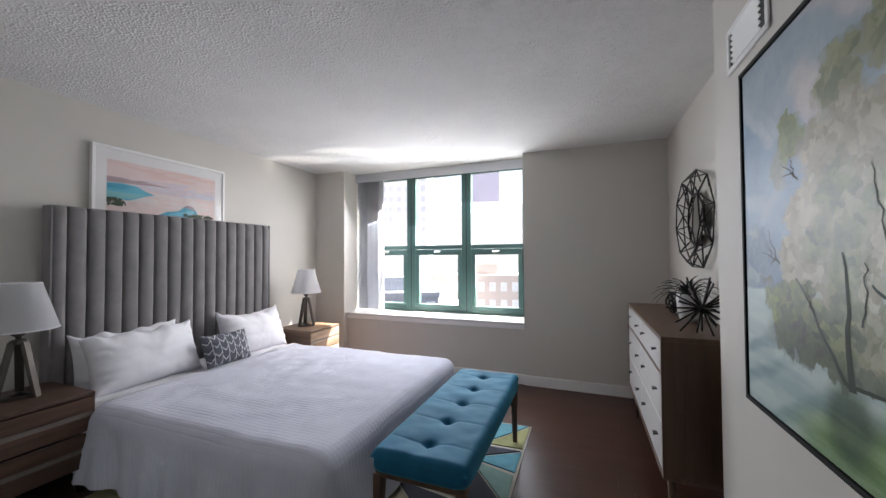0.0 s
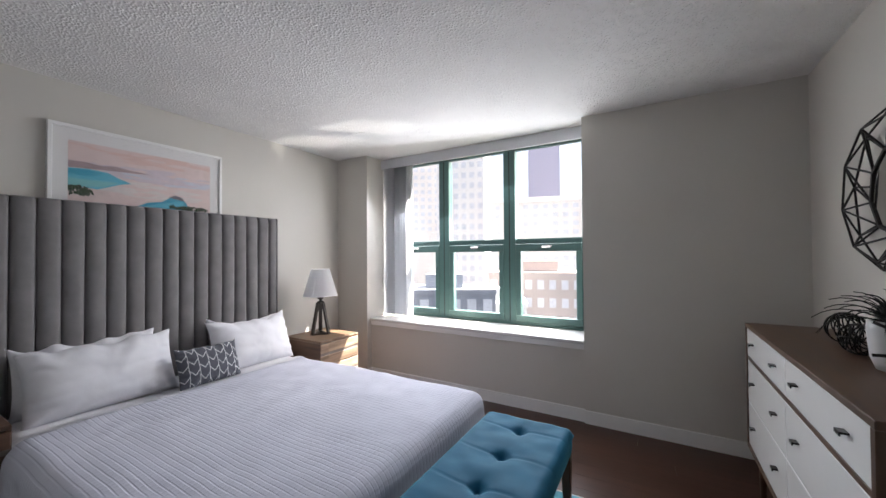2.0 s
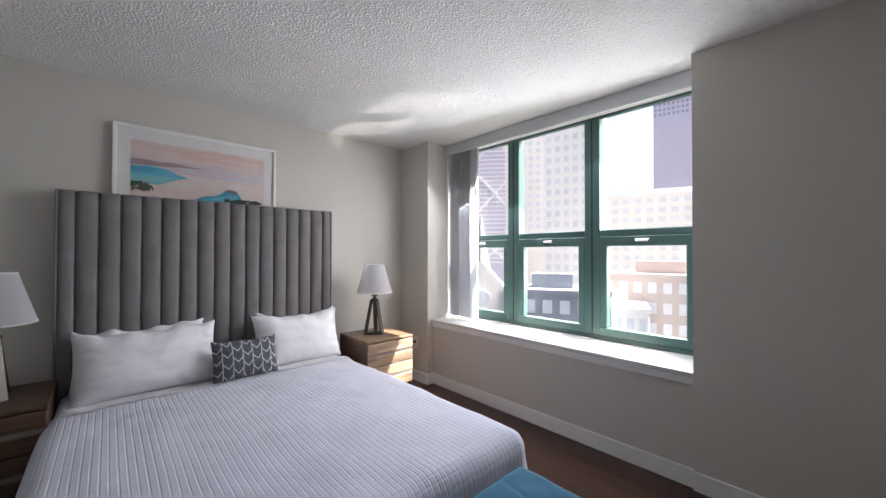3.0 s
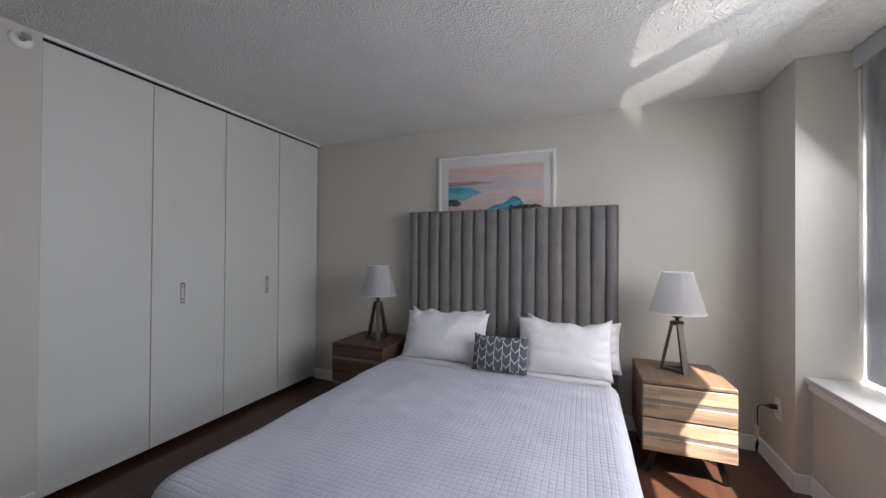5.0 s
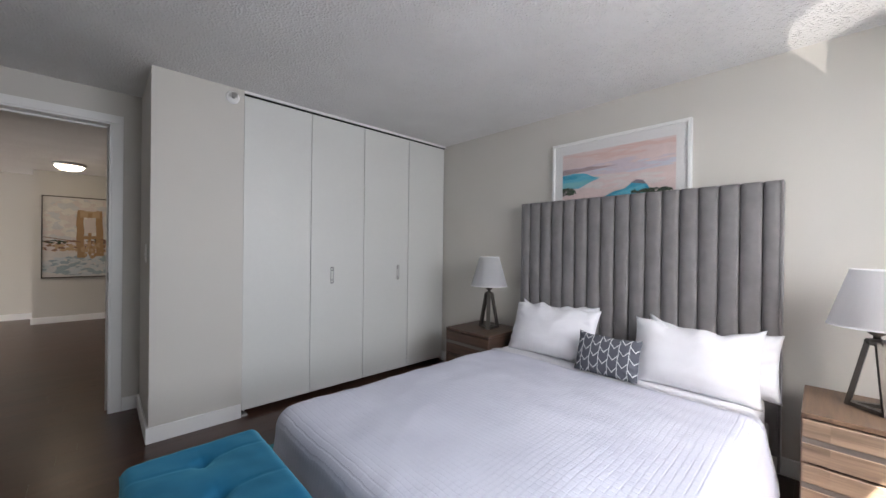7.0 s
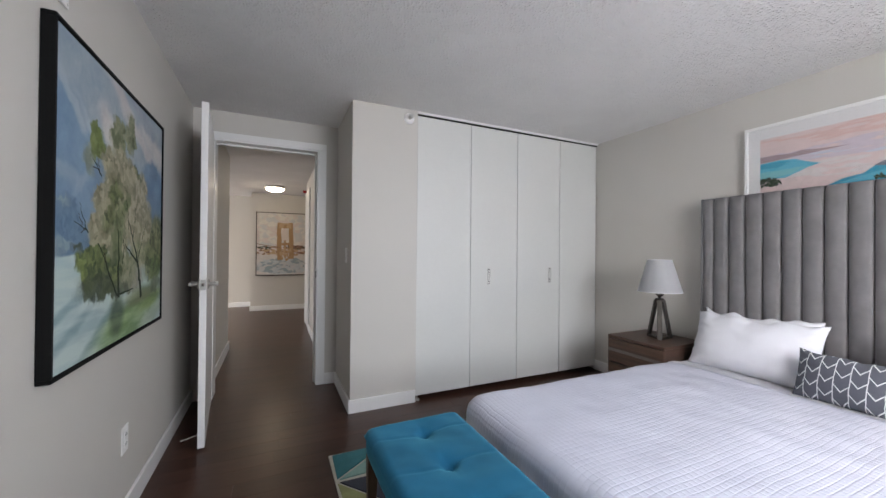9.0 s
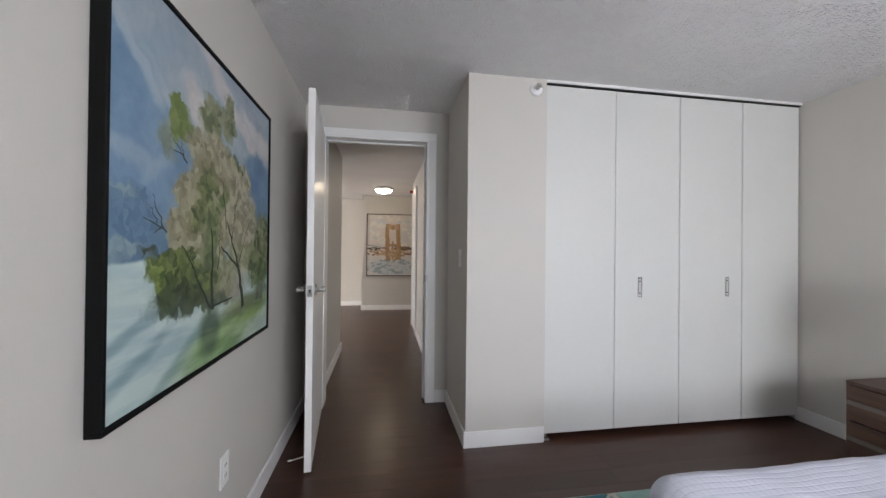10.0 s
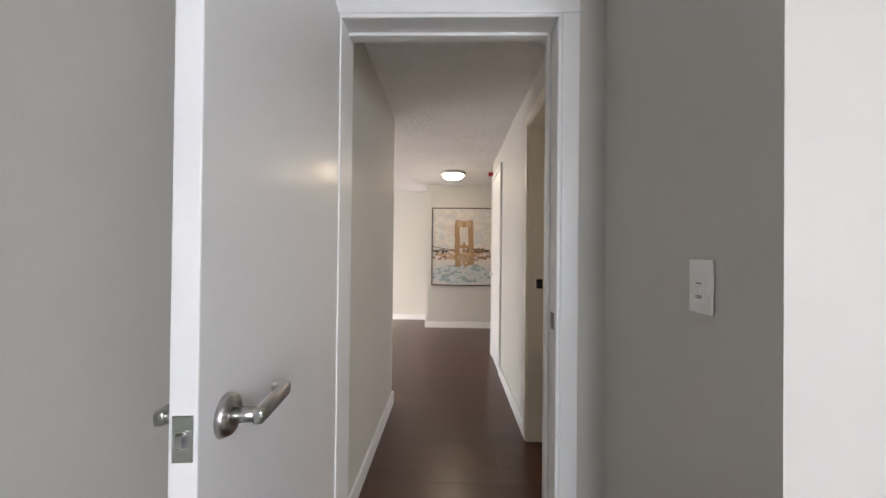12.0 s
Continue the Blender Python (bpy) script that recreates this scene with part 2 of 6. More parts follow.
bump(t, b, tex_noise(t, coords(t, (1, 1, 3)), 350, 2), 0.3, 0.0004)

# window panes
M_GLASS, t, b = nodes("clear_glass")
t.nodes.remove(b)
tp = t.nodes.new("ShaderNodeBsdfTransparent")
gl = t.nodes.new("ShaderNodeBsdfGlossy")
gl.inputs["Roughness"].default_value = 0.02
lw = t.nodes.new("ShaderNodeLayerWeight")
pw = t.nodes.new("ShaderNodeMath")
pw.operation = "POWER"
pw.inputs[1].default_value = 5.0
t.links.new(lw.outputs["Facing"], pw.inputs[0])
fr = t.nodes.new("ShaderNodeMath")
fr.operation = "MULTIPLY_ADD"
fr.inputs[1].default_value, fr.inputs[2].default_value = 0.85, 0.035
t.links.new(pw.outputs[0], fr.inputs[0])
mx = t.nodes.new("ShaderNodeMixShader")
t.links.new(fr.outputs[0], mx.inputs["Fac"])
t.links.new(tp.outputs[0], mx.inputs[1])
t.links.new(gl.outputs[0], mx.inputs[2])
t.links.new(mx.outputs[0], t.nodes["Material Output"].inputs["Surface"])

M_MIRROR, t, b = nodes("mirror_glass")
b.inputs["Base Color"].default_value = rgb((0.85, 0.86, 0.86))
b.inputs["Metallic"].default_value, b.inputs["Roughness"].default_value = 1.0, 0.02

M_GLOW, t, b = nodes("lit_lamp_glass")
b.inputs["Base Color"].default_value = rgb((0.9, 0.85, 0.75))
b.inputs["Emission Color"].default_value = rgb((1.0, 0.82, 0.58))
b.inputs["Emission Strength"].default_value = 2.4


# ---- building helpers ----
def bx(bm, x0, x1, y0, y1, z0, z1, bevel=0.0, seg=1):
    """Adds a box to bm, with its edges rounded off."""
    made = bmesh.ops.create_cube(bm, size=1)["verts"]
    for p in made:
        p.co = Vector(((x0 + x1) / 2 + p.co.x * (x1 - x0), (y0 + y1) / 2 + p.co.y * (y1 - y0), (z0 + z1) / 2 + p.co.z * (z1 - z0)))
    if bevel:
        edges = list({e for p in made for e in p.link_edges})
        bmesh.ops.bevel(bm, geom=edges, offset=bevel, segments=seg, affect="EDGES", profile=0.6)
    return bm


def box(x0, x1, y0, y1, z0, z1, bevel=0.0, seg=1):
    return bx(bmesh.new(), x0, x1, y0, y1, z0, z1, bevel, seg)


def rod(bm, a, c, r0, r1=None, sides=10):
    """Adds a round bar from a to c."""
    a, c = Vector(a), Vector(c)
    d = c - a
    made = bmesh.ops.create_cone(bm, cap_ends=True, segments=sides, radius1=r0, radius2=r0 if r1 is None else r1, depth=d.length)["verts"]
    m = Matrix.Translation((a + c) / 2) @ d.to_track_quat("Z", "Y").to_matrix().to_4x4()
    bmesh.ops.transform(bm, matrix=m, verts=made)
    return bm


def beam(bm, a, c, w, h, up=(0, 0, 1)):
    """Adds a square bar from a to c."""
    a, c = Vector(a), Vector(c)
    d = (c - a).normalized()
    side = d.cross(Vector(up)).normalized() * (w / 2)
    top = side.cross(d).normalized() * (h / 2)
    q = [bm.verts.new(p + s * side + k * top) for p in (a, c) for s, k in ((-1, -1), (1, -1), (1, 1), (-1, 1))]
    for f in ((0, 3, 2, 1), (4, 5, 6, 7), (0, 1, 5, 4), (1, 2, 6, 5), (2, 3, 7, 6), (3, 0, 4, 7)):
        bm.faces.new([q[i] for i in f])
    return bm


def lathe(profile, sides=32, close=True):
    """A turned shape from (radius, height) pairs."""
    bm = bmesh.new()
    rings = [[bm.verts.new((r * math.cos(2 * math.pi * i / sides), r * math.sin(2 * math.pi * i / sides), z)) for i in range(sides)] for r, z in profile]
    for lo, hi in zip(rings, rings[1:]):
        for i in range(sides):
            bm.faces.new((lo[i], lo[(i + 1) % sides], hi[(i + 1) % sides], hi[i]))
    if close:
        bm.faces.new(rings[0][::-1])
        bm.faces.new(rings[-1])
    return bm


def part(name, bm, material, parent=None, label="", smooth=False):
    """Links a bmesh as one mesh object under a thing or a part."""
    me = bpy.data.meshes.new(name)
    bmesh.ops.recalc_face_normals(bm, faces=bm.faces)
    bm.to_mesh(me)
    bm.free()
    me.materials.append(material)
    if smooth:
        me.polygons.foreach_set("use_smooth", [True] * len(me.polygons))
    ob = new(name, me)
    ob.parent = parent
    if label:
        tagged(ob, label)
    return ob


def thing(name, at, label, category, group="", rz=0.0):
    ob = new(name)
    ob.empty_display_size = 0.1
    ob.matrix_world = pose(*at, 0, 0, rz)
    return tagged(ob, label, category, group)


def build(name, bm, material, label, category="", smooth=False):
    return tagged(part(name, bm, material, None, "", smooth), label, category, kind="structure")


def grid(nx, ny, f, wrap=False):
    """A sheet of nx by ny cells, each corner placed by f(u, v)."""
    bm = bmesh.new()
    vs = [[bm.verts.new(f(i / nx, j / ny)) for j in range(ny + 1)] for i in range(nx + 1)]
    for i in range(nx):
        for j in range(ny):
            bm.faces.new((vs[i][j], vs[i + 1][j], vs[i + 1][j + 1], vs[i][j + 1]))
    return bm


def sm(x):
    x = min(1.0, max(0.0, x))
    return x * x * (3 - 2 * x)


# ---- structure ----
WX, EX, EX2, NY, PY, SY, DY = -2.895, 0.645, 0.835, 4.435, 4.385, 0.925, 0.245
CZ = 2.275
RET = -0.44          # side of the closet block
HW, HE = -0.40, 0.557  # hall walls
GY = 4.80            # window plane
WX0, WX1 = -2.485, -0.405  # window recess

build("floor", box(-3.1, 4.0, -5.2, 4.9, -0.2, -0.008), M_DARK, "dark base under the wood floor", "floor")
build("ceiling", box(-3.1, 4.0, -5.2, 4.62, CZ, CZ + 0.15), M_CEIL, "off-white sprayed popcorn ceiling", "ceiling")
build("wall_west", box(WX - 0.15, WX, 0.0, 4.95, -0.05, CZ), M_WALL, "warm grey painted wall behind the bed", "wall")
wn = box(WX, WX0, PY, 4.95, -0.05, CZ)
build("wall_north_pier", wn, M_WALL, "warm grey painted pier beside the window", "wall")
build("wall_north", box(WX1, EX2, NY, 4.95, -0.05, CZ), M_WALL, "plain warm grey painted wall beside the window", "wall")
build("wall_north_parapet", box(WX0, WX1, NY + 0.02, 4.95, -0.05, 0.575), M_WALL, "warm grey painted wall under the window sill", "wall")
build("wall_north_lintel", box(WX0, WX1, 4.62, 4.842, 2.235, CZ + 0.15), M_WALL, "white head over the window", "wall")
build("wall_east", box(EX2, EX2 + 0.15, 2.58, 4.95, -0.05, CZ), M_WALL, "warm grey painted wall behind the dresser", "wall")
build("wall_east_chase", box(EX, EX2 + 0.15, 0.12, 2.58, -0.05, CZ), M_WALL, "warm grey painted wall with the landscape painting", "wall")
build("wall_closet_return", box(-0.945, RET, 0.12, SY, -0.05, CZ), M_WALL, "warm grey painted wall end beside the closet", "wall")
build("wall_closet_back", box(WX, -0.945, 0.12, 0.3, -0.05, CZ), M_WALL, "plain back of the closet", "wall")
# door wall with its opening
DX0, DX1, DH = -0.285, 0.515, 2.055
build("wall_south_west_of_door", box(RET, DX0, 0.12, DY, -0.05, CZ), M_WALL, "narrow grey wall beside the bedroom door", "wall")
build("wall_south_east_of_door", box(DX1, EX, 0.12, DY, -0.05, CZ), M_WALL, "narrow grey wall behind the door hinges", "wall")
build("wall_south_over_door", box(DX0, DX1, 0.12, DY, DH, CZ), M_WALL, "grey wall over the bedroom door", "wall")
# hall
build("hall_wall_east", box(HE, HE + 0.14, -1.345, 0.12, -0.05, CZ), M_WALL, "grey hall wall ending at the living room", "wall")
build("hall_wall_west_near", box(HW - 0.14, HW, -0.16, 0.12, -0.05, CZ), M_WALL, "grey hall wall beside the bath door", "wall")
build("hall_wall_west_over", box(HW - 0.14, HW, -0.82, -0.16, 2.04, CZ), M_WALL, "grey hall wall over the bath door", "wall")
build("hall_wall_west", box(HW - 0.14, HW, -2.82, -0.82, -0.05, CZ), M_WALL, "grey hall wall with a white door", "wall")
build("hall_wall_end", box(-2.0, 0.485, -4.4, -4.25, -0.05, CZ), M_WALL, "pale grey hall end wall with a painting", "wall")
build("living_wall_far", box(0.2, 4.0, -5.1, -4.9, -0.05, CZ), M_WALL, "pale grey far wall", "wall")
build("living_wall_side", box(0.345, 0.485, -4.95, -4.4, -0.05, CZ), M_WALL, "pale grey wall corner", "wall")
build("living_wall_east_low", box(3.9, 4.05, -5.1, 0.2, -0.05, 0.45), M_WALL, "pale grey wall under the living room window", "wall")
build("living_wall_east_top", box(3.9, 4.05, -5.1, 0.2, 2.22, CZ), M_WALL, "pale grey wall over the living room window", "wall")
build("living_wall_east_a", box(3.9, 4.05, -5.1, -4.45, 0.45, 2.22), M_WALL, "pale grey wall beside the living room window", "wall")
build("living_wall_east_b", box(3.9, 4.05, -1.95, 0.2, 0.45, 2.22), M_WALL, "pale grey wall beside the living room window", "wall")
build("living_wall_north", box(EX2 + 0.15, 4.05, 0.0, 0.15, -0.05, CZ), M_WALL, "plain grey living room wall", "wall")
build("foyer_wall_west", box(-2.1, -2.0, -4.4, -2.68, -0.05, CZ), M_WALL, "plain grey foyer wall", "wall")
build("foyer_wall_north", box(-2.0, HW - 0.14, -2.82, -2.68, -0.05, CZ), M_WALL, "plain grey foyer wall", "wall")
build("bath_wall_west", box(-1.9, -1.8, -2.68, 0.12, -0.05, CZ), M_WALL, "plain bathroom wall", "wall")

# ---- trim ----
BH, BT = 0.095, 0.014


def skirting(x0, x1, y0, y1, side):
    """A baseboard along a wall; side is the way that it faces."""
    dx, dy = {"e": (BT, 0), "w": (-BT, 0), "n": (0, BT), "s": (0, -BT)}[side]
    bm = box(min(x0, x1 + dx) if dx < 0 else x0, x1 + max(dx, 0), min(y0, y1 + dy) if dy < 0 else y0, y1 + max(dy, 0), -0.006, BH, 0.003)
    build("baseboard", bm, M_TRIM, "white painted baseboard along the wall", "baseboard")


skirting(WX + 0.001, WX + 0.001, SY - 0.03, PY, "e")
skirting(WX + 0.015, WX0, PY - 0.001, PY - 0.001, "s")
skirting(WX0 + 0.001, WX0 + 0.001, PY - 0.015, NY + 0.02, "e")
skirting(WX0 + 0.016, WX1, NY + 0.019, NY + 0.019, "s")
skirting(WX1, EX2, NY - 0.001, NY - 0.001, "s")
skirting(EX2 - 0.001, EX2 - 0.001, 2.58, NY - 0.016, "w")
skirting(EX, EX2 - 0.016, 2.581, 2.581, "n")
skirting(EX - 0.001, EX - 0.001, DY, 2.595, "w")
skirting(-0.94, RET + 0.015, SY + 0.001, SY + 0.001, "n")
skirting(RET + 0.001, RET + 0.001, DY, SY, "e")
skirting(RET + 0.016, DX0 - 0.058, DY + 0.001, DY + 0.001, "n")
skirting(HE - 0.001, HE - 0.001, -1.345, 0.12, "w")
skirting(HE - 0.015, HE + 0.14, -1.346, -1.346, "s")
skirting(HW + 0.001, HW + 0.001, -2.02, -0.88, "e")
skirting(HW + 0.001, HW + 0.001, -2.835, -2.78, "e")
skirting(-2.0, 0.5, -4.249, -4.249, "n")
skirting(0.486, 0.486, -4.9, -4.25, "e")
skirting(0.5, 3.9, -4.899, -4.899, "n")

# bedroom door casing and jambs
door_case = tagged(new("door_frame"), "white painted door casing and jambs", "door frame", kind="structure")
part("jamb", box(DX0, DX0 + 0.018, 0.10, DY + 0.012, 0.0, DH - 0.018, 0.002), M_TRIM, door_case)
part("jamb", box(DX1 - 0.018, DX1, 0.10, DY + 0.012, 0.0, DH - 0.018, 0.002), M_TRIM, door_case)
part("head", box(DX0, DX1, 0.10, DY + 0.012, DH - 0.018, DH, 0.002), M_TRIM, door_case)
part("casing", box(DX0 - 0.056, DX0 + 0.006, DY, DY + 0.018, 0.0, DH - 0.006, 0.004, 2), M_TRIM, door_case)
part("casing", box(DX1 - 0.006, DX1 + 0.056, DY, DY + 0.018, 0.0, DH - 0.006, 0.004, 2), M_TRIM, door_case)
part("casing", box(DX0 - 0.056, DX1 + 0.056, DY, DY + 0.0185, DH - 0.006, DH + 0.05, 0.004, 2), M_TRIM, door_case)
part("stop", box(DX0 + 0.018, DX0 + 0.03, 0.13, 0.168, 0.0, DH - 0.018, 0.002), M_TRIM, door_case)
part("stop", box(DX0 + 0.018, DX1 - 0.018, 0.13, 0.168, DH - 0.03, DH - 0.018, 0.002), M_TRIM, door_case)
part("strike_plate", box(DX0 + 0.017, DX0 + 0.0205, 0.195, 0.228, 0.935, 0.995, 0.001), M_BLACKMETAL, door_case, "dull metal strike plate")

# bath door casing in the hall, its strike, and the closed white door further on
bath_case = tagged(new("door_frame"), "cream painted door casing of the bathroom", "door frame", kind="structure")
part("jamb", box(HW - 0.16, HW + 0.005, -0.178, -0.16, 0, 2.022, 0.002), M_CREAM, bath_case)
part("jamb", box(HW - 0.16, HW + 0.005, -0.82, -0.802, 0, 2.022, 0.002), M_CREAM, bath_case)
part("head", box(HW - 0.16, HW + 0.005, -0.82, -0.16, 2.022, 2.04, 0.002), M_CREAM, bath_case)
part("casing", box(HW, HW + 0.016, -0.166, -0.11, 0, 2.036, 0.004), M_CREAM, bath_case)
part("casing", box(HW, HW + 0.016, -0.87, -0.814, 0, 2.036, 0.004), M_CREAM, bath_case)
part("casing", box(HW, HW + 0.0165, -0.87, -0.11, 2.036, 2.092, 0.004), M_CREAM, bath_case)
part("strike_plate", box(HW - 0.09, HW - 0.05, -0.8025, -0.799, 0.98, 1.04, 0.001), M_BLACKMETAL, bath_case, "dark strike plate")

hall_door = tagged(new("door_3"), "closed white flush hall closet door", "door", kind="structure")
part("leaf", box(HW, HW + 0.012, -2.70, -2.08, 0.01, 2.04, 0.003), M_DOOR, hall_door)
part("casing", box(HW, HW + 0.02, -2.08, -2.03, 0, 2.04, 0.003), M_TRIM, hall_door)
part("casing", box(HW, HW + 0.02, -2.76, -2.70, 0, 2.04, 0.003), M_TRIM, hall_door)
part("casing", box(HW, HW + 0.0205, -2.76, -2.03, 2.04, 2.095, 0.003), M_TRIM, hall_door)
hb = box(HW + 0.012, HW + 0.05, -2.64, -2.62, 0.95, 0.97, 0.003)
bx(hb, HW + 0.04, HW + 0.052, -2.64, -2.52, 0.95, 0.97, 0.003)
part("door_handle", hb, M_STEEL, hall_door, "small metal lever")

# bedroom door, standing open into the room
door = tagged(new("door_1"), "white flush bedroom door standing open against the wall", "door", kind="structure")
door.matrix_world = pose(0.502, 0.255, 0.0, 0, 0, 5.4)
LW, LT = 0.815, 0.036
leaf = part("leaf", box(0, LT, 0, LW, 0.012, 2.044, 0.0025, 2), M_DOOR, door)
ly, lz = LW - 0.068, 0.966
for s in (-1, 1):
    x = 0 if s < 0 else LT
    bm = bmesh.new()
    rod(bm, (x, ly, lz), (x + s * 0.011, ly, lz), 0.032, 0.028, 28)
    rod(bm, (x + s * 0.008, ly, lz), (x + s * 0.05, ly, lz), 0.012, 0.011, 16)
    bx(bm, min(x + s * 0.042, x + s * 0.058), max(x + s * 0.042, x + s * 0.058), ly - 0.105, ly + 0.012, lz - 0.011, lz + 0.011, 0.005, 2)
    bx(bm, min(x + s * 0.028, x + s * 0.058), max(x + s * 0.028, x + s * 0.058), ly - 0.108, ly - 0.094, lz - 0.010, lz + 0.010, 0.004, 2)
    part("lever_handle", bm, M_STEEL, door, "brushed metal lever handle", True)
bm = box(0.005, LT - 0.005, LW - 0.001, LW + 0.002, lz - 0.03, lz + 0.03, 0.001)
part("latch_plate", bm, M_STEEL, door, "metal latch plate")
part("latch_bolt", box(0.011, LT - 0.011, LW, LW + 0.010, lz - 0.011, lz + 0.011, 0.003), M_CHROME, door)
for hz in (0.25, 1.05, 1.82):
    part("hinge", rod(bmesh.new(), (LT + 0.004, -0.004, hz - 0.045), (LT + 0.004, -0.004, hz + 0.045), 0.006), M_STEEL, door)
bm = bmesh.new()
rod(bm, (LT, LW - 0.05, 0.07), (LT + 0.075, LW - 0.05, 0.055), 0.005)
rod(bm, (LT + 0.07, LW - 0.05, 0.056), (LT + 0.085, LW - 0.05, 0.053), 0.009)
rod(bm, (LT, LW - 0.05, 0.07), (LT + 0.005, LW - 0.05, 0.069), 0.012)
part("door_stop", bm, M_CHROME, door, "spring door stop with a white tip")

# ---- closet front: four tall folding panels ----
closet = tagged(new("closet_doors"), "closed white flat bifold closet doors with recessed pulls", "closet door", kind="structure")
edges = (-0.947, -1.435, -1.915, -2.41, -2.885)
for k in range(4):
    x1, x0 = edges[k] - 0.002, edges[k + 1] + 0.002
    panel = part("door_panel", box(x0, x1, SY - 0.045, SY - 0.012 - (0.002 if k in (1, 2) else 0), 0.038, 2.246, 0.0025), M_CLOSET, closet)
    if k in (1, 2):
        hx = -1.617 if k == 1 else -2.288
        yf = SY - 0.014
        bm = bmesh.new()
        for q in ((hx - 0.015, hx - 0.009, 0.893, 1.027), (hx + 0.009, hx + 0.015, 0.893, 1.027), (hx - 0.009, hx + 0.009, 0.893, 0.903), (hx - 0.009, hx + 0.009, 1.017, 1.027)):
            bx(bm, q[0], q[1], yf - 0.002, yf + 0.005, q[2], q[3], 0.0015)
        handle = part("pull", bm, M_CHROME, panel, "brushed metal flush pull")
        bm = box(hx - 0.009, hx + 0.009, yf - 0.001, yf + 0.0012, 0.903, 1.017)
        part("pull_recess", bm, M_RECESS, panel)
        bm = box(hx - 0.006, hx + 0.006, yf, yf + 0.003, 0.918, 0.924)
        bx(bm, hx - 0.006, hx + 0.006, yf, yf + 0.003, 0.997, 1.003)
        part("pull_slot", bm, M_BLACK, panel)
part("track", box(WX, -0.945, SY - 0.05, SY - 0.006, 2.252, CZ, 0.001), M_DARK, closet)
part("track_cover", box(WX, -0.945, SY - 0.006, SY + 0.004, 2.258, CZ + 0.001, 0.002), M_TRIM, closet)
bm = box(-0.985, -0.947, SY - 0.05, SY - 0.005, -0.004, 0.012, 0.002)
rod(bm, (-0.966, SY - 0.028, 0.01), (-0.966, SY - 0.028, 0.04), 0.006)
part("floor_bracket", bm, M_STEEL, closet, "small metal floor pivot")

# ---- window ----
win = tagged(new("window_1"), "green painted three-light window with awning sashes below", "window", kind="structure")
F0, F1 = GY, GY + 0.075
mull = ((-1.866, -1.75), (-1.163, -1.05))
lights = ((WX0 + 0.055, -1.866), (-1.75, -1.163), (-1.05, -0.468))
ZB, ZT = 0.60, 2.235
part("window_frame", box(WX0, WX1, F0, F1, ZB, 0.632, 0.004), M_TEAL, win)
part("window_frame", box(WX0, WX1, F0, F0 + 0.042, 2.205, ZT, 0.004), M_TEAL, win)
part("window_frame", box(WX0, WX0 + 0.055, F0 + 0.002, F1, 0.632, 2.205, 0.004), M_TEAL, win)
part("window_frame", box(-0.468, WX1, F0 + 0.002, F1, 0.632, 2.205, 0.004), M_TEAL, win)
for a, c in mull:
    part("mullion", box(a, c, F0 - 0.006, F1, 0.632, 2.205, 0.005, 2), M_TEAL, win)
    part("mullion_groove", box((a + c) / 2 - 0.004, (a + c) / 2 + 0.004, F0 - 0.0075, F0 - 0.004, 0.632, 2.205), M_BLACK, win)
for a, c in lights:
    part("transom", box(a, c, F0, F1, 1.345, 1.392, 0.004), M_TEAL, win)
    sash = part("sash", box(a, c, F0 - 0.010, F0 + 0.05, 1.275, 1.343, 0.005), M_TEAL, win)
    part("sash_rail", box(a, c, F0 - 0.010, F0 + 0.05, 0.634, 0.692, 0.005), M_TEAL, sash)
    part("sash_stile", box(a, a + 0.05, F0 - 0.009, F0 + 0.05, 0.692, 1.275, 0.005), M_TEAL, sash)
    part("sash_stile", box(c - 0.05, c, F0 - 0.009, F0 + 0.05, 0.692, 1.275, 0.005), M_TEAL, sash)
    mid = (a + c) / 2
    bm = box(mid - 0.05, mid + 0.03, F0 - 0.018, F0 - 0.009, 1.305, 1.325, 0.003)
    rod(bm, (mid - 0.04, F0 - 0.02, 1.318), (mid + 0.045, F0 - 0.035, 1.322), 0.006, 0.004)
    part("latch", bm, M_CHROME, sash, "small metal awning latch")
    for z0, z1, yy in ((1.392, 2.205, F0 + 0.035), (0.692, 1.275, F0 + 0.022)):
        pane = part("pane", box(a + 0.001, c - 0.001, yy, yy + 0.004, z0, z1), M_GLASS, win, "clear glass pane")
        pane.visible_shadow = False
build("window_sill", box(WX0 + 0.001, WX1 - 0.001, NY - 0.012, GY - 0.002, 0.577, 0.602, 0.004, 2), M_SILL, "glossy white stone window sill", "window sill")
build("window_apron", box(WX0 + 0.001, WX1 + 0.002, NY + 0.001, NY + 0.022, 0.535, 0.576, 0.003), M_TRIM, "white painted apron under the sill", "trim")
build("window_recess_head", box(WX0 + 0.001, WX1 - 0.001, 4.63, GY, 2.222, 2.2345), M_TRIM, "white painted head of the window recess", "trim")

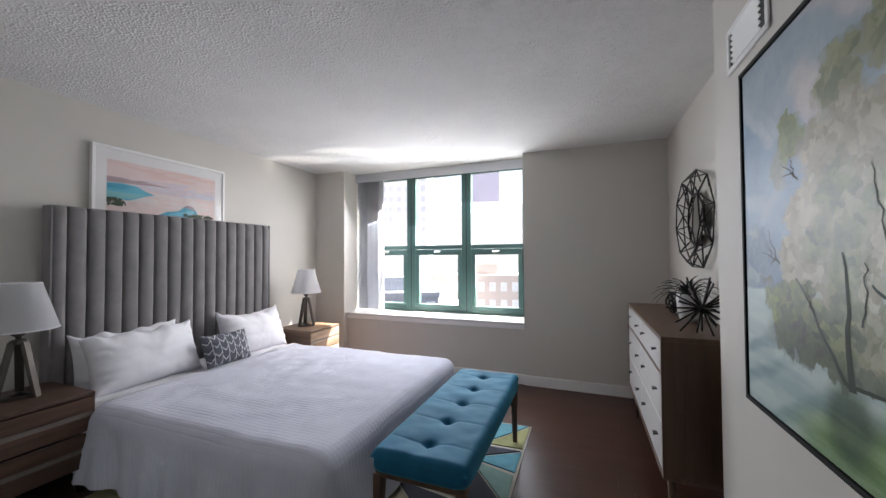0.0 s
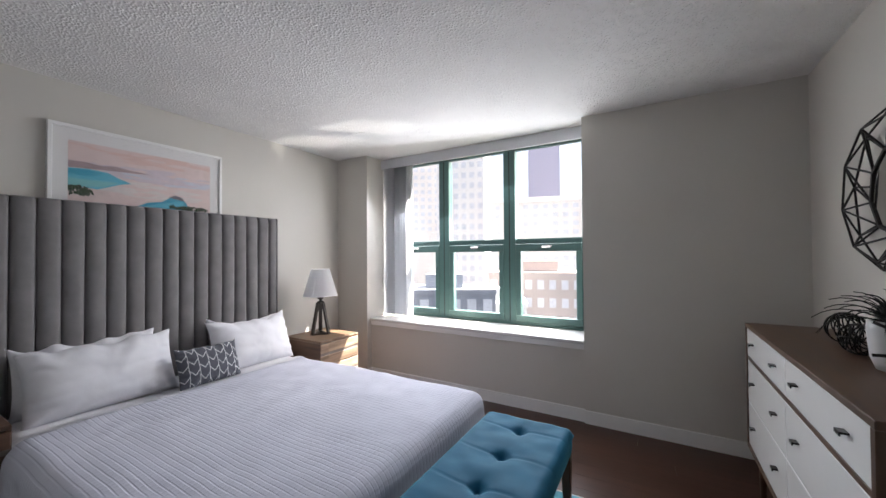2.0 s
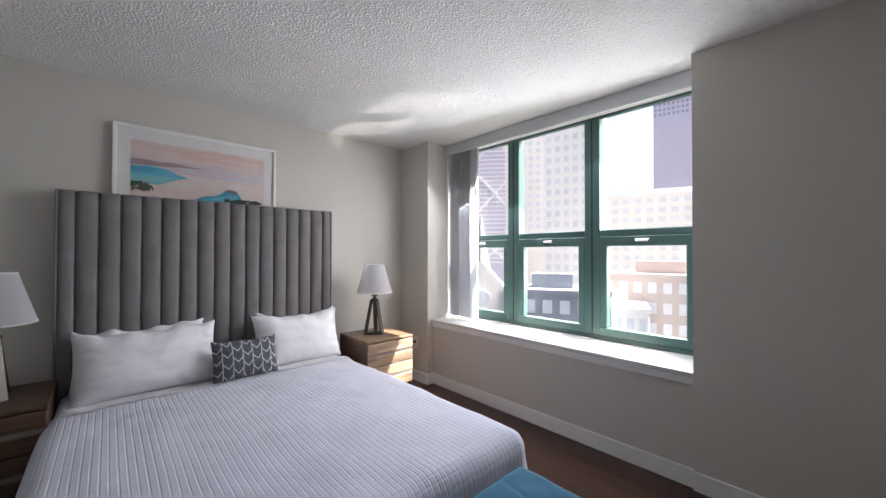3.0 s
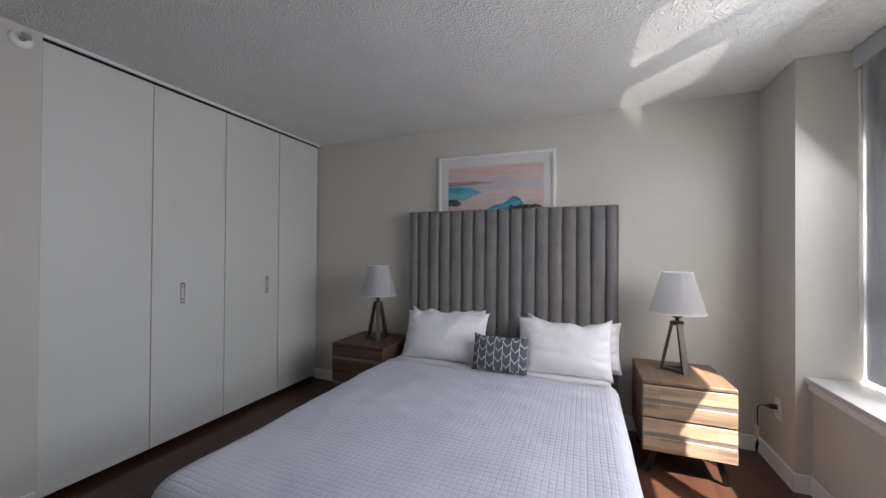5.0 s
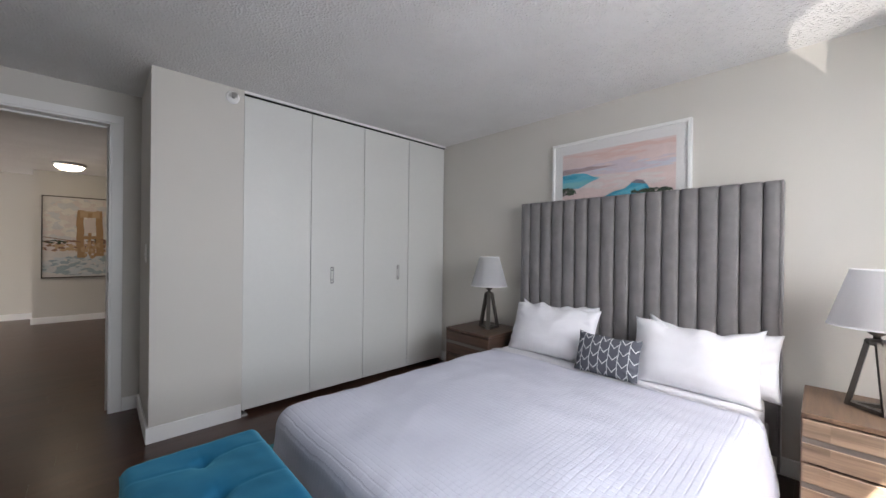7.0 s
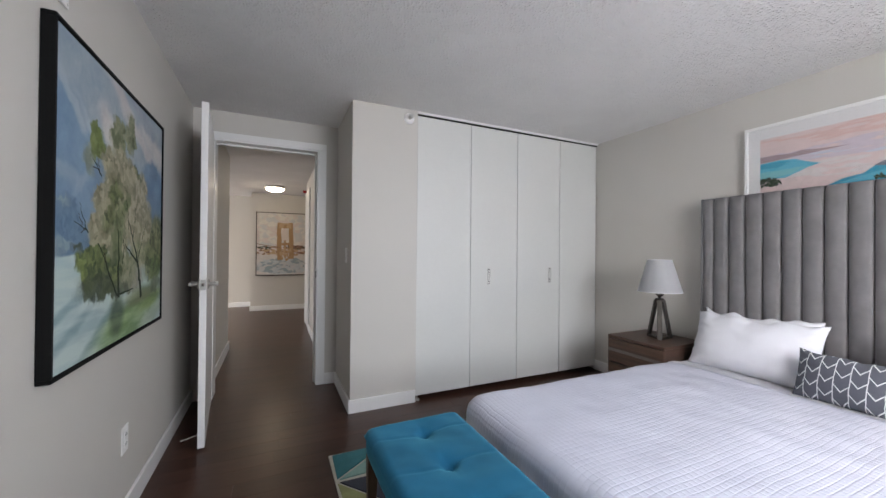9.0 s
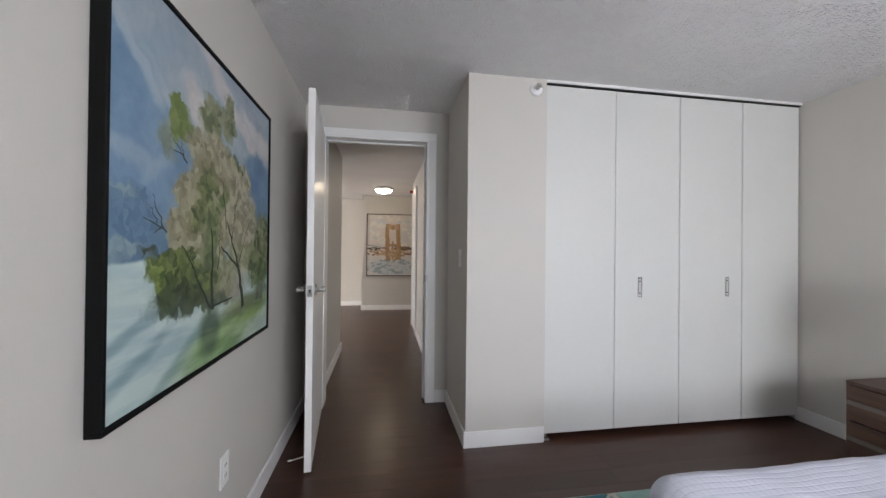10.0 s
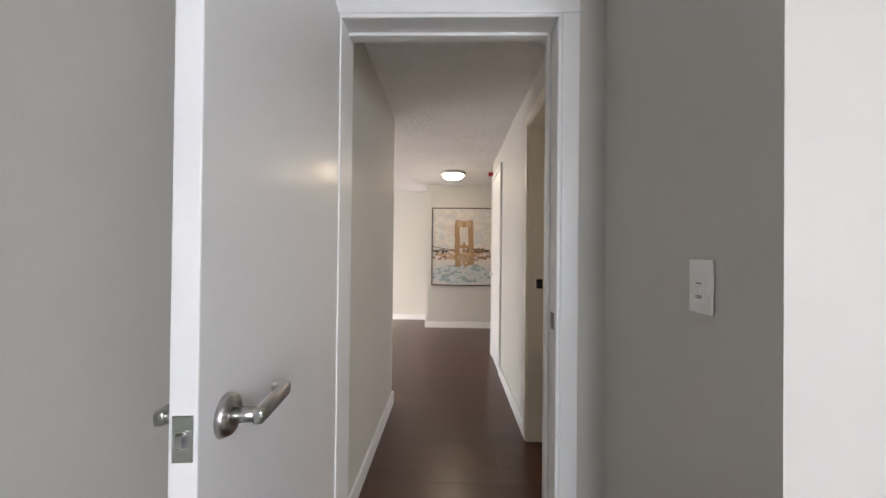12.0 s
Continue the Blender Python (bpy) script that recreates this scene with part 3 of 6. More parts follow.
# vertical blind, drawn aside
blind = thing("vertical_blind", (-2.3, 4.66, 0.6), "grey vertical blind drawn aside at the window", "blind")
part("valance", box(WX0 - blind.location.x + 0.002, WX1 - blind.location.x - 0.002, -0.055, -0.045, 1.572, 1.668, 0.002), M_VANE, blind, "pale grey valance strip")
part("head_rail", box(WX0 - blind.location.x + 0.004, WX1 - blind.location.x - 0.004, -0.02, 0.02, 1.60, 1.632, 0.003), M_TRIM, blind)
for k in range(13):
    x = -0.142 + k * 0.0245
    ang = radians(70 if k == 12 else 13 + 3 * math.sin(k * 2.1))
    hw = 0.044
    z0, z1 = 0.022, 1.60

    def vane(u, w, x=x, ang=ang):
        s = (u - 0.5) * 2 * hw
        bow = 0.006 * (1 - (2 * u - 1) ** 2)
        return (x + s * math.cos(ang) + bow * math.sin(ang), s * math.sin(ang) - bow * math.cos(ang), z0 + (z1 - z0) * w)
    bm = grid(4, 1, vane)
    bmesh.ops.solidify(bm, geom=bm.faces[:], thickness=0.0012)
    part("vane", bm, M_VANE, blind, "", True)
bm = bmesh.new()
rod(bm, (-0.178, -0.03, 1.57), (-0.178, -0.03, 0.25), 0.0025)
rod(bm, (-0.168, -0.03, 1.57), (-0.168, -0.03, 0.25), 0.0025)
part("cord", bm, M_WHITEPLASTIC, blind)

# ---- bed ----
bed = thing("bed", (-2.765, 2.772, 0.0), "grey velvet bed with tall channel-tufted headboard", "bed")
HBW, HBH = 0.792, 1.572
n_ch = 17
cuts = [-HBW + 0.075 + (2 * HBW - 0.15) * k / (n_ch - 2) for k in range(n_ch - 1)]
cuts = [-HBW] + cuts + [HBW]
head_panel = part("headboard", box(-0.095, -0.03, -HBW + 0.004, HBW - 0.004, 0.12, HBH - 0.012, 0.01, 2), M_VELVET, bed)
for k in range(n_ch):
    a, c = cuts[k] + 0.0015, cuts[k + 1] - 0.0015
    ph = random.random() * 6

    def channel(u, w, a=a, c=c, ph=ph):
        th = math.pi * u
        z = 0.14 + (HBH - 0.14) * w
        y = (a + c) / 2 - (c - a) / 2 * math.cos(th)
        wob = 0.0018 * math.sin(z * 5 + ph) + 0.0008 * math.sin(z * 17 + ph * 2)
        endr = 1 - max(0.0, (w - 0.985) / 0.015) ** 2
        x = -0.038 + (0.040 + wob) * max(0.0, math.sin(th)) ** 0.5 * (0.55 + 0.45 * endr)
        return (x, y, z)
    bm = grid(12, 46, channel)
    part("channel", bm, M_VELVET, head_panel, "", True)
bm = grid(60, 4, lambda u, w: (-0.09 + 0.085 * w, -HBW + 2 * HBW * u, HBH - 0.004 + 0.006 * math.sin(math.pi * w) - 0.006 * (1 - abs(math.sin(math.pi * u * (n_ch - 1.3)))) * w))
part("top_edge", bm, M_VELVET, head_panel, "", True)
for s in (-1, 1):
    part("side_wing", box(-0.10, -0.005, s * HBW - 0.006, s * HBW + 0.006, 0.05, HBH, 0.005, 2), M_VELVET, head_panel)
    part("side_rail", box(-0.03, 1.91, s * 0.735 - 0.02, s * 0.735 + 0.02, 0.09, 0.30, 0.012, 2), M_RAIL, bed)
part("foot_rail", box(1.91, 1.945, -0.715, 0.715, 0.09, 0.30, 0.012, 2), M_RAIL, bed)
for lx in (0.05, 1.93):
    for lyy in (-0.72, 0.72):
        part("leg", rod(bmesh.new(), (lx, lyy, 0.012), (lx, lyy, 0.10), 0.022, 0.03), M_BLACK, bed)
part("platform", box(0.0, 1.908, -0.714, 0.714, 0.17, 0.20), M_RAIL, bed)

mattress = thing("mattress", (-2.76, 2.755, 0.2), "white mattress with a fitted white sheet", "mattress")
part("mattress_body", box(0.0, 1.90, -0.735, 0.735, 0.002, 0.235, 0.05, 4), M_COTTON, mattress, "", True)

# quilted coverlet that hangs over three sides
CR, CHW, CFOOT, CTOP = 0.085, 0.705, 1.965, 0.462


def drape(ex, ey, drop, seed):
    d = math.hypot(ex, ey)
    if d < 1e-6:
        return 0.0, 0.0, 0.0
    arc = CR * math.pi / 2
    if d < arc:
        a = d / CR
        return CR * math.sin(a), CR * (1 - math.cos(a)), 0.0
    h = d - arc
    return CR + 0.07 * h + 0.06 * h * h, CR + h * 0.99, min(1.0, h / 0.2)


def coverlet_at(u, w):
    # u from the head to past the foot, w across
    lx = 0.40 + (CFOOT - 0.40 - 0.02 + 0.40) * u
    half = CHW + 0.46
    wy = -half + 2 * half * w
    ex = max(0.0, lx - (CFOOT - CR))
    ey = max(0.0, abs(wy) - CHW)
    sx, sy = 1.0, 1.0 if wy > 0 else -1.0
    d = math.hypot(ex, ey)
    lim = 0.44 if wy < 0 else 0.40
    if d > lim and d > 0:
        ex, ey = ex * lim / d, ey * lim / d
        d = lim
    out, down, hang = drape(ex, ey, 0, 0)
    nxv, nyv = (ex / d, ey / d) if d > 1e-6 else (0.0, 0.0)
    bx_, by_ = min(lx, CFOOT - CR), max(-CHW, min(CHW, wy))
    fold = hang * (0.022 * math.sin(lx * 15 + 1.3 * math.sin(lx * 4)) + 0.014 * math.sin(lx * 33 + 2)) * (1 if ey > ex else 0.3)
    fold += hang * 0.012 * math.sin(wy * 17) * (1 if ex >= ey else 0.0)
    p = Vector((bx_ + (out + fold) * nxv, by_ + (out + fold) * nyv * sy, CTOP - down))
    if hang < 0.5:
        p.z += 0.010 * noise.noise(Vector((lx * 3.1, wy * 3.1, 3))) + 0.0045 * noise.noise(Vector((lx * 9, wy * 9, 7)))
        p.z -= 0.015 * sm((0.95 - lx) / 0.6) * 0.6
    return p


coverlet = thing("coverlet", (-2.76, 2.755, 0.0), "white quilted cotton coverlet, slightly creased, over the bed", "coverlet")
bm = grid(150, 170, coverlet_at)
bmesh.ops.remove_doubles(bm, verts=bm.verts[:], dist=0.0004)
part("quilt_cloth", bm, M_QUILT, coverlet, "", True)
bm = grid(2, 90, lambda u, w: coverlet_at(0.0, 0.03 + 0.94 * w) + Vector((-0.035 + 0.05 * u, 0, 0.004 + 0.004 * math.sin(u * math.pi))))
bmesh.ops.solidify(bm, geom=bm.faces[:], thickness=0.004)
part("folded_edge", bm, M_COTTON, coverlet, "smooth white turned-down edge", True)
# fitted sheet at the head end, seen beyond the coverlet
bm = box(-0.02, 0.47, -0.757, 0.757, 0.22, 0.444, 0.06, 4)
sheet = thing("bed_sheet", (-2.76, 2.755, 0.0), "smooth white cotton sheet tucked over the mattress head", "sheet")
part("sheet_cloth", bm, M_COTTON, sheet, "", True)


def cushion(w, h, th, seed, mat, name, label, category, at, tilt, rz=90, slump=0.02, pinch=0.06):
    """A stuffed pillow standing on its long edge and leaning back."""
    ob = thing(name, at, label, category)
    ob.matrix_world = pose(*at) @ pose(0, 0, 0, 0, 0, rz) @ pose(0, 0, 0, -tilt, 0, 0)

    def side(s):
        def f(u, v):
            a, c = 2 * u - 1, 2 * v - 1
            k = pinch
            px = a * (1 - k * (1 - abs(c) ** 2.5)) * w / 2 if abs(a) > 0 else 0.0
            pz = c * (1 - k * 1.3 * (1 - abs(a) ** 2.5)) * h / 2
            q = max(0.0, 1 - abs(a) ** 3.2) ** 0.58 * max(0.0, 1 - abs(c) ** 2.8) ** 0.58
            nz = noise.noise(Vector((a * 2.2, c * 2.2, seed)))
            cr = noise.noise(Vector((a * 6 + nz * 3, c * 4, seed + 5)))
            edge = 1 - q
            seam = max(abs(a), abs(c))
            run = math.sin((a if abs(c) > abs(a) else c) * 17 + 3 * nz + seed) * sm((seam - 0.55) / 0.3) * sm((1.0 - seam) / 0.08)
            y = s * th / 2 * q * (1 + 0.10 * nz) + s * (0.006 * cr + 0.0045 * run) * (0.4 + edge) * (1 if q > 0.02 else 0)
            pz += (0.03 if h > 0.3 else 0.01) * noise.noise(Vector((a * 3.6, seed, 0.5))) * (c * 0.5 + 0.5) - slump * (1 - a * a) * (c * 0.5 + 0.5)
            return (px, y, pz + h / 2)
        return f
    bm = grid(44, 32, side(-1))
    other = grid(44, 32, side(1))
    me = bpy.data.meshes.new("tmp")
    other.to_mesh(me)
    other.free()
    bm.from_mesh(me)
    bpy.data.meshes.remove(me)
    bmesh.ops.remove_doubles(bm, verts=bm.verts[:], dist=0.0006)
    part("cover", bm, mat, ob, "", True)
    return ob


cushion(0.62, 0.36, 0.16, 3.0, M_COTTON, "pillow", "white cotton pillow leaning on the headboard", "pillow", (-2.655, 2.345, 0.44), 12)
cushion(0.62, 0.345, 0.15, 9.0, M_COTTON, "pillow", "white cotton pillow leaning on the headboard", "pillow", (-2.655, 3.275, 0.44), 12)
cushion(0.66, 0.39, 0.20, 17.0, M_COTTON, "pillow", "plump white cotton pillow with creased corners", "pillow", (-2.50, 2.375, 0.435), 22)
cushion(0.61, 0.38, 0.20, 25.0, M_COTTON, "pillow", "plump white cotton pillow with creased corners", "pillow", (-2.50, 3.22, 0.435), 22)

# slate cushion with a white printed arrow pattern
M_ARROW, t, b = nodes("slate_arrow_print")
tc = t.nodes.new("ShaderNodeTexCoord")
sep = t.nodes.new("ShaderNodeSeparateXYZ")
t.links.new(tc.outputs["Object"], sep.inputs[0])


def mth(op, a, c=None, e=None):
    n = t.nodes.new("ShaderNodeMath")
    n.operation = op
    for k, q in enumerate((a, c, e)):
        if q is None:
            continue
        if isinstance(q, (int, float)):
            n.inputs[k].default_value = q
        else:
            t.links.new(q, n.inputs[k])
    return n.outputs[0]


cw, chh = 0.054, 0.066
col = mth("FRACT", mth("ADD", mth("DIVIDE", sep.outputs["X"], cw), 20.5))
off = mth("ABSOLUTE", mth("SUBTRACT", col, 0.5))
colid = mth("FLOOR", mth("ADD", mth("DIVIDE", sep.outputs["X"], cw), 20.5))
zz = mth("ADD", mth("DIVIDE", sep.outputs["Z"], chh), 10)
chev = mth("FRACT", mth("ADD", mth("ADD", zz, mth("MULTIPLY", off, -0.95)), mth("MULTIPLY", mth("MODULO", colid, 2), 0.5)))
line = mth("LESS_THAN", chev, 0.10)
spine = mth("GREATER_THAN", off, 0.468)
mask = mth("MAXIMUM", line, spine)
mc = t.nodes.new("ShaderNodeMixRGB")
t.links.new(mask, mc.inputs["Fac"])
mc.inputs["Color1"].default_value, mc.inputs["Color2"].default_value = rgb((0.088, 0.094, 0.115)), rgb((0.62, 0.63, 0.64))
t.links.new(mc.outputs[0], b.inputs["Base Color"])
b.inputs["Roughness"].default_value = 0.9
bump(t, b, tex_noise(t, tc.outputs["Object"], 600, 2), 0.4, 0.0005)
cushion(0.37, 0.245, 0.11, 31.0, M_ARROW, "lumbar_pillow", "dark slate lumbar cushion printed with white arrows", "cushion", (-2.37, 2.83, 0.45), 20, slump=0.006, pinch=0.04)

# ---- bench ----
bench = thing("bench", (-0.480, 2.71, 0.0), "teal velvet button-tufted bench with walnut legs at the bed foot", "bench")
BW, BL = 0.21, 0.59
tufts = [-0.452 + 0.226 * k for k in range(5)]


def cushion_top(u, w):
    x, y = (2 * u - 1), (2 * w - 1)
    px, py = x * BW, y * BL
    z = 0.466
    ex = max(0.0, abs(px) - (BW - 0.035)) / 0.035
    ey = max(0.0, abs(py) - (BL - 0.035)) / 0.035
    e = min(1.0, math.hypot(ex, ey))
    z -= 0.035 * (1 - math.sqrt(max(0.0, 1 - e * e)))
    for ty in tufts:
        d = math.hypot(px, py - ty)
        z -= 0.026 * math.exp(-(d / 0.024) ** 2) + 0.011 * math.exp(-(d / 0.07) ** 2) + 0.004 * math.exp(-(px / 0.006) ** 2) * math.exp(-((py - ty) / 0.05) ** 2)
        if abs(px) > 0.02:
            z -= 0.003 * math.exp(-((py - ty - 0.008 * math.sin(px * 20)) / 0.006) ** 2) * sm(1.4 - abs(px) / BW)
    z += 0.003 * noise.noise(Vector((px * 14, py * 14, 2)))
    return (px, py, z)


bm = grid(64, 170, cushion_top)
seat = part("seat", bm, M_TEALVELVET, bench, "", True)
sides = bmesh.new()
rim = []
for k in range(240):
    a = 2 * math.pi * k / 240
    c, s = math.cos(a), math.sin(a)
    rim.append((math.copysign(abs(c) ** 0.18, c) * BW, math.copysign(abs(s) ** 0.10, s) * BL))
lv = [[sides.verts.new((x * (1 + 0.012 * math.sin(math.pi * j / 6)), y * (1 + 0.005 * math.sin(math.pi * j / 6)), 0.433 - 0.052 * j / 6)) for x, y in rim] for j in range(7)]
for lo, hi in zip(lv, lv[1:]):
    for i in range(240):
        sides.faces.new((lo[i], lo[(i + 1) % 240], hi[(i + 1) % 240], hi[i]))
sides.faces.new(lv[-1])
part("seat_side", sides, M_TEALVELVET, seat, "", True)
for ty in tufts:
    part("button", lathe([(0.001, 0.4365), (0.008, 0.4355), (0.010, 0.431), (0.008, 0.426)], 14), M_TEALVELVET, bench, "", True).location = (0, ty, -0.005)
part("apron", box(-BW + 0.015, BW - 0.015, -BL + 0.02, BL - 0.02, 0.345, 0.382, 0.004), M_WALNUT_Y, bench)
for sx in (-1, 1):
    for sy in (-1, 1):
        lx, lyy = sx * (BW - 0.03), sy * (BL - 0.035)
        bm = bmesh.new()
        vs = bmesh.ops.create_cone(bm, cap_ends=True, segments=4, radius1=0.018, radius2=0.031, depth=0.35)["verts"]
        bmesh.ops.rotate(bm, verts=vs, cent=(0, 0, 0), matrix=Matrix.Rotation(radians(45), 3, "Z"))
        bmesh.ops.translate(bm, verts=vs, vec=(0, 0, 0.1865))
        for p in bm.verts:
            p.co.y += sy * 0.02 * (0.36 - p.co.z) / 0.35
        bmesh.ops.bevel(bm, geom=bm.edges[:], offset=0.003, segments=1, affect="EDGES")
        bmesh.ops.translate(bm, verts=bm.verts[:], vec=(lx, lyy, 0))
        part("leg", bm, M_WALNUT_Z, bench)

# ---- rug ----
rug = thing("rug", (-1.0, 2.5, 0.0), "tufted rug of teal, blue, olive and cream triangles", "rug")
RX0, RX1, RY0, RY1 = -1.3, 0.775, -1.055, 1.045
M_RUGBASE = fabric("cream_rug", (0.56, 0.53, 0.46), 250, 0.95, 0.3, 0.1, 20, 0.003)
rug_mats = [fabric("rug_%s" % n, c, 250, 0.95, 0.3, 0.12, 20, 0.003) for n, c in (("teal", (0.04, 0.19, 0.22)), ("sky", (0.12, 0.34, 0.42)), ("olive", (0.34, 0.35, 0.16)), ("slate", (0.05, 0.055, 0.075)), ("mint", (0.26, 0.42, 0.38)), ("sand", (0.45, 0.39, 0.27)))]
part("backing", box(RX0, RX1, RY0, RY1, 0.0015, 0.009, 0.003), M_RUGBASE, rug)
rr = random.Random(11)
nx_, ny_ = 7, 7
pts = {}
for i in range(nx_ + 1):
    for j in range(ny_ + 1):
        jx = 0 if i in (0, nx_) else rr.uniform(-0.07, 0.07)
        jy = 0 if j in (0, ny_) else rr.uniform(-0.07, 0.07)
        pts[i, j] = Vector((RX0 + (RX1 - RX0) * i / nx_ + jx, RY0 + (RY1 - RY0) * j / ny_ + jy, 0))
last = None
for i in range(nx_):
    for j in range(ny_):
        q = [pts[i, j], pts[i + 1, j], pts[i + 1, j + 1], pts[i, j + 1]]
        tris = ((0, 1, 2), (0, 2, 3)) if rr.random() < 0.5 else ((0, 1, 3), (1, 2, 3))
        for tri in tris:
            c = sum((q[k] for k in tri), Vector()) / 3
            bm = bmesh.new()
            lo, hi = [], []
            for k in tri:
                d = (q[k] - c)
                lo.append(bm.verts.new(c + d * (1 - 0.022 / d.length) + Vector((0, 0, 0.008))))
                hi.append(bm.verts.new(c + d * (1 - 0.028 / d.length) + Vector((0, 0, 0.0145))))
            bm.faces.new(hi)
            for k in range(3):
                bm.faces.new((lo[k], lo[(k + 1) % 3], hi[(k + 1) % 3], hi[k]))
            m = rr.choice([z for z in rug_mats if z is not last])
            last = m
            part("patch", bm, m, rug)


# ---- nightstands ----
def nightstand(at, label, d=0.45, w=0.44, top=M_OAKX, sides=M_OAKDARK, boards=M_OAKY):
    ns = thing("nightstand", at, label, "nightstand", "nightstands beside the bed")
    h0, h1 = 0.145, 0.535
    y0, y1 = -w / 2, w / 2
    part("top", box(-d, 0.0, y0, y1, h1 - 0.02, h1, 0.003), top, ns)
    part("side", box(-d, -0.004, y0, y0 + 0.02, h0, h1 - 0.02, 0.002), sides, ns)
    part("side", box(-d, -0.004, y1 - 0.02, y1, h0, h1 - 0.02, 0.002), sides, ns)
    part("back", box(-d, -d + 0.012, y0 + 0.02, y1 - 0.02, h0, h1 - 0.02), sides, ns)
    part("bottom", box(-d + 0.012, -0.02, y0 + 0.02, y1 - 0.02, h0, h0 + 0.016), sides, ns)
    dh = (h1 - 0.02 - h0) / 2
    for k in range(2):
        z0 = h0 + k * dh
        dr = part("drawer", box(-d + 0.03, -0.026, y0 + 0.022, y1 - 0.022, z0 + 0.018, z0 + dh - 0.012), M_DARK, ns)
        part("drawer_board", box(-0.022, 0.002, y0 + 0.003, y1 - 0.003, z0 + 0.003, z0 + dh * 0.44, 0.003), boards, dr)
        part("drawer_board", box(-0.022, 0.002, y0 + 0.003, y1 - 0.003, z0 + dh * 0.56, z0 + dh - 0.007, 0.003), boards, dr)
        part("finger_groove", box(-0.026, -0.0015, y0 + 0.004, y1 - 0.004, z0 + dh * 0.44, z0 + dh * 0.56), M_GROOVE, dr, "dark metal finger groove")
    for sx in (-0.06, -d + 0.06):
        for sy in (-1, 1):
            bm = bmesh.new()
            beam(bm, (sx, sy * (w / 2 - 0.03), 0.0), (sx + (0.0 if sx > -0.1 else 0.0), sy * (w / 2 - 0.075), h0 + 0.001), 0.03, 0.012, (1, 0, 0))
            part("leg", bm, M_BLACKMETAL, ns, "black flat steel leg")
    return ns


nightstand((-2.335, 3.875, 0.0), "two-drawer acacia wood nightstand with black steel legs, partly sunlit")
nightstand((-2.335, 1.765, 0.0), "two-drawer acacia wood nightstand with black steel legs, shade put into the wood colour", 0.45, 0.46, M_SHADEDX, M_SHADEDX, M_SHADEDY)


def table_lamp(at, label, rz):
    lamp = thing("table_lamp", at, label, "lamp", "table lamps on the nightstands", rz)
    for k in range(3):
        a = radians(120 * k)
        c, s = math.cos(a), math.sin(a)
        top, foot = (0.026 * c, 0.026 * s, 0.285), (0.082 * c, 0.082 * s, 0.0)
        bm = bmesh.new()
        beam(bm, foot, top, 0.033, 0.017, (c, s, 0.2))
        part("leg", bm, M_PEWTER, lamp)
        a2 = radians(120 * k + 120)
        bm = bmesh.new()
        beam(bm, (0.081 * c, 0.081 * s, 0.0085), (0.081 * math.cos(a2), 0.081 * math.sin(a2), 0.0085), 0.024, 0.016)
        part("base_bar", bm, M_PEWTER, lamp)
    part("cap", lathe([(0.034, 0.275), (0.037, 0.280), (0.037, 0.292), (0.030, 0.298), (0.012, 0.302)], 6), M_PEWTER, lamp)
    part("neck", lathe([(0.012, 0.30), (0.011, 0.312), (0.026, 0.322), (0.028, 0.330), (0.018, 0.340), (0.012, 0.36), (0.012, 0.40)], 20), M_PEWTER, lamp, "", True)
    part("bulb", lathe([(0.012, 0.40), (0.02, 0.43), (0.03, 0.46), (0.026, 0.49), (0.008, 0.51)], 16), M_CERAMIC, lamp, "", True)
    bm = lathe([(0.149, 0.350), (0.081, 0.590)], 56, False)
    bmesh.ops.solidify(bm, geom=bm.faces[:], thickness=0.0016)
    shade = part("shade", bm, M_SHADE, lamp, "white tapered linen shade", True)
    for r, z in ((0.1495, 0.351), (0.0815, 0.589)):
        part("shade_rim", lathe([(r, z - 0.003), (r + 0.0014, z - 0.002), (r + 0.0014, z + 0.002), (r, z + 0.003), (r - 0.002, z), (r, z - 0.003)], 56, False), M_SHADE, shade, "", True)
    bm = bmesh.new()
    for k in range(3):
        a = radians(120 * k + 30)
        rod(bm, (0, 0, 0.57), (0.078 * math.cos(a), 0.078 * math.sin(a), 0.585), 0.0016, sides=6)
    rod(bm, (0, 0, 0.40), (0, 0, 0.572), 0.004)
    part("shade_fitter", bm, M_STEEL, lamp)
    return lamp


table_lamp((-2.585, 3.872, 0.536), "pewter tripod lamp with white tapered shade, unlit, near the window", 20)
table_lamp((-2.585, 1.79, 0.536), "pewter tripod lamp with white tapered shade, unlit, near the closet", 35)

# ---- dresser ----
DXF, DY0, DY1, DZ0, DZ1 = 0.468, 2.755, 4.07, 0.225, 0.877
dresser = thing("dresser", (DXF, (DY0 + DY1) / 2, 0.0), "walnut dresser with six white drawers and dark tab pulls", "dresser")
dl, dd = (DY1 - DY0) / 2, EX2 - 0.012 - DXF
part("top", box(0.0, dd, -dl, dl, DZ1 - 0.022, DZ1, 0.002), M_WALNUT_Y, dresser)
part("bottom", box(0.0, dd, -dl, dl, DZ0, DZ0 + 0.022, 0.002), M_WALNUT_Y, dresser)
part("side", box(0.0, dd, -dl, -dl + 0.022, DZ0 + 0.022, DZ1 - 0.022, 0.001), M_WALNUT_Z, dresser)
part("side", box(0.0, dd, dl - 0.022, dl, DZ0 + 0.022, DZ1 - 0.022, 0.001), M_WALNUT_Z, dresser)
part("back", box(dd - 0.01, dd, -dl + 0.022, dl - 0.022, DZ0 + 0.022, DZ1 - 0.022), M_WALNUT_Y, dresser)
part("rail", box(0.004, 0.3, -dl + 0.022, dl - 0.022, 0.688, 0.706, 0.001), M_WALNUT_Y, dresser)
rows = ((0.708, 0.853), (0.474, 0.686), (0.249, 0.470))
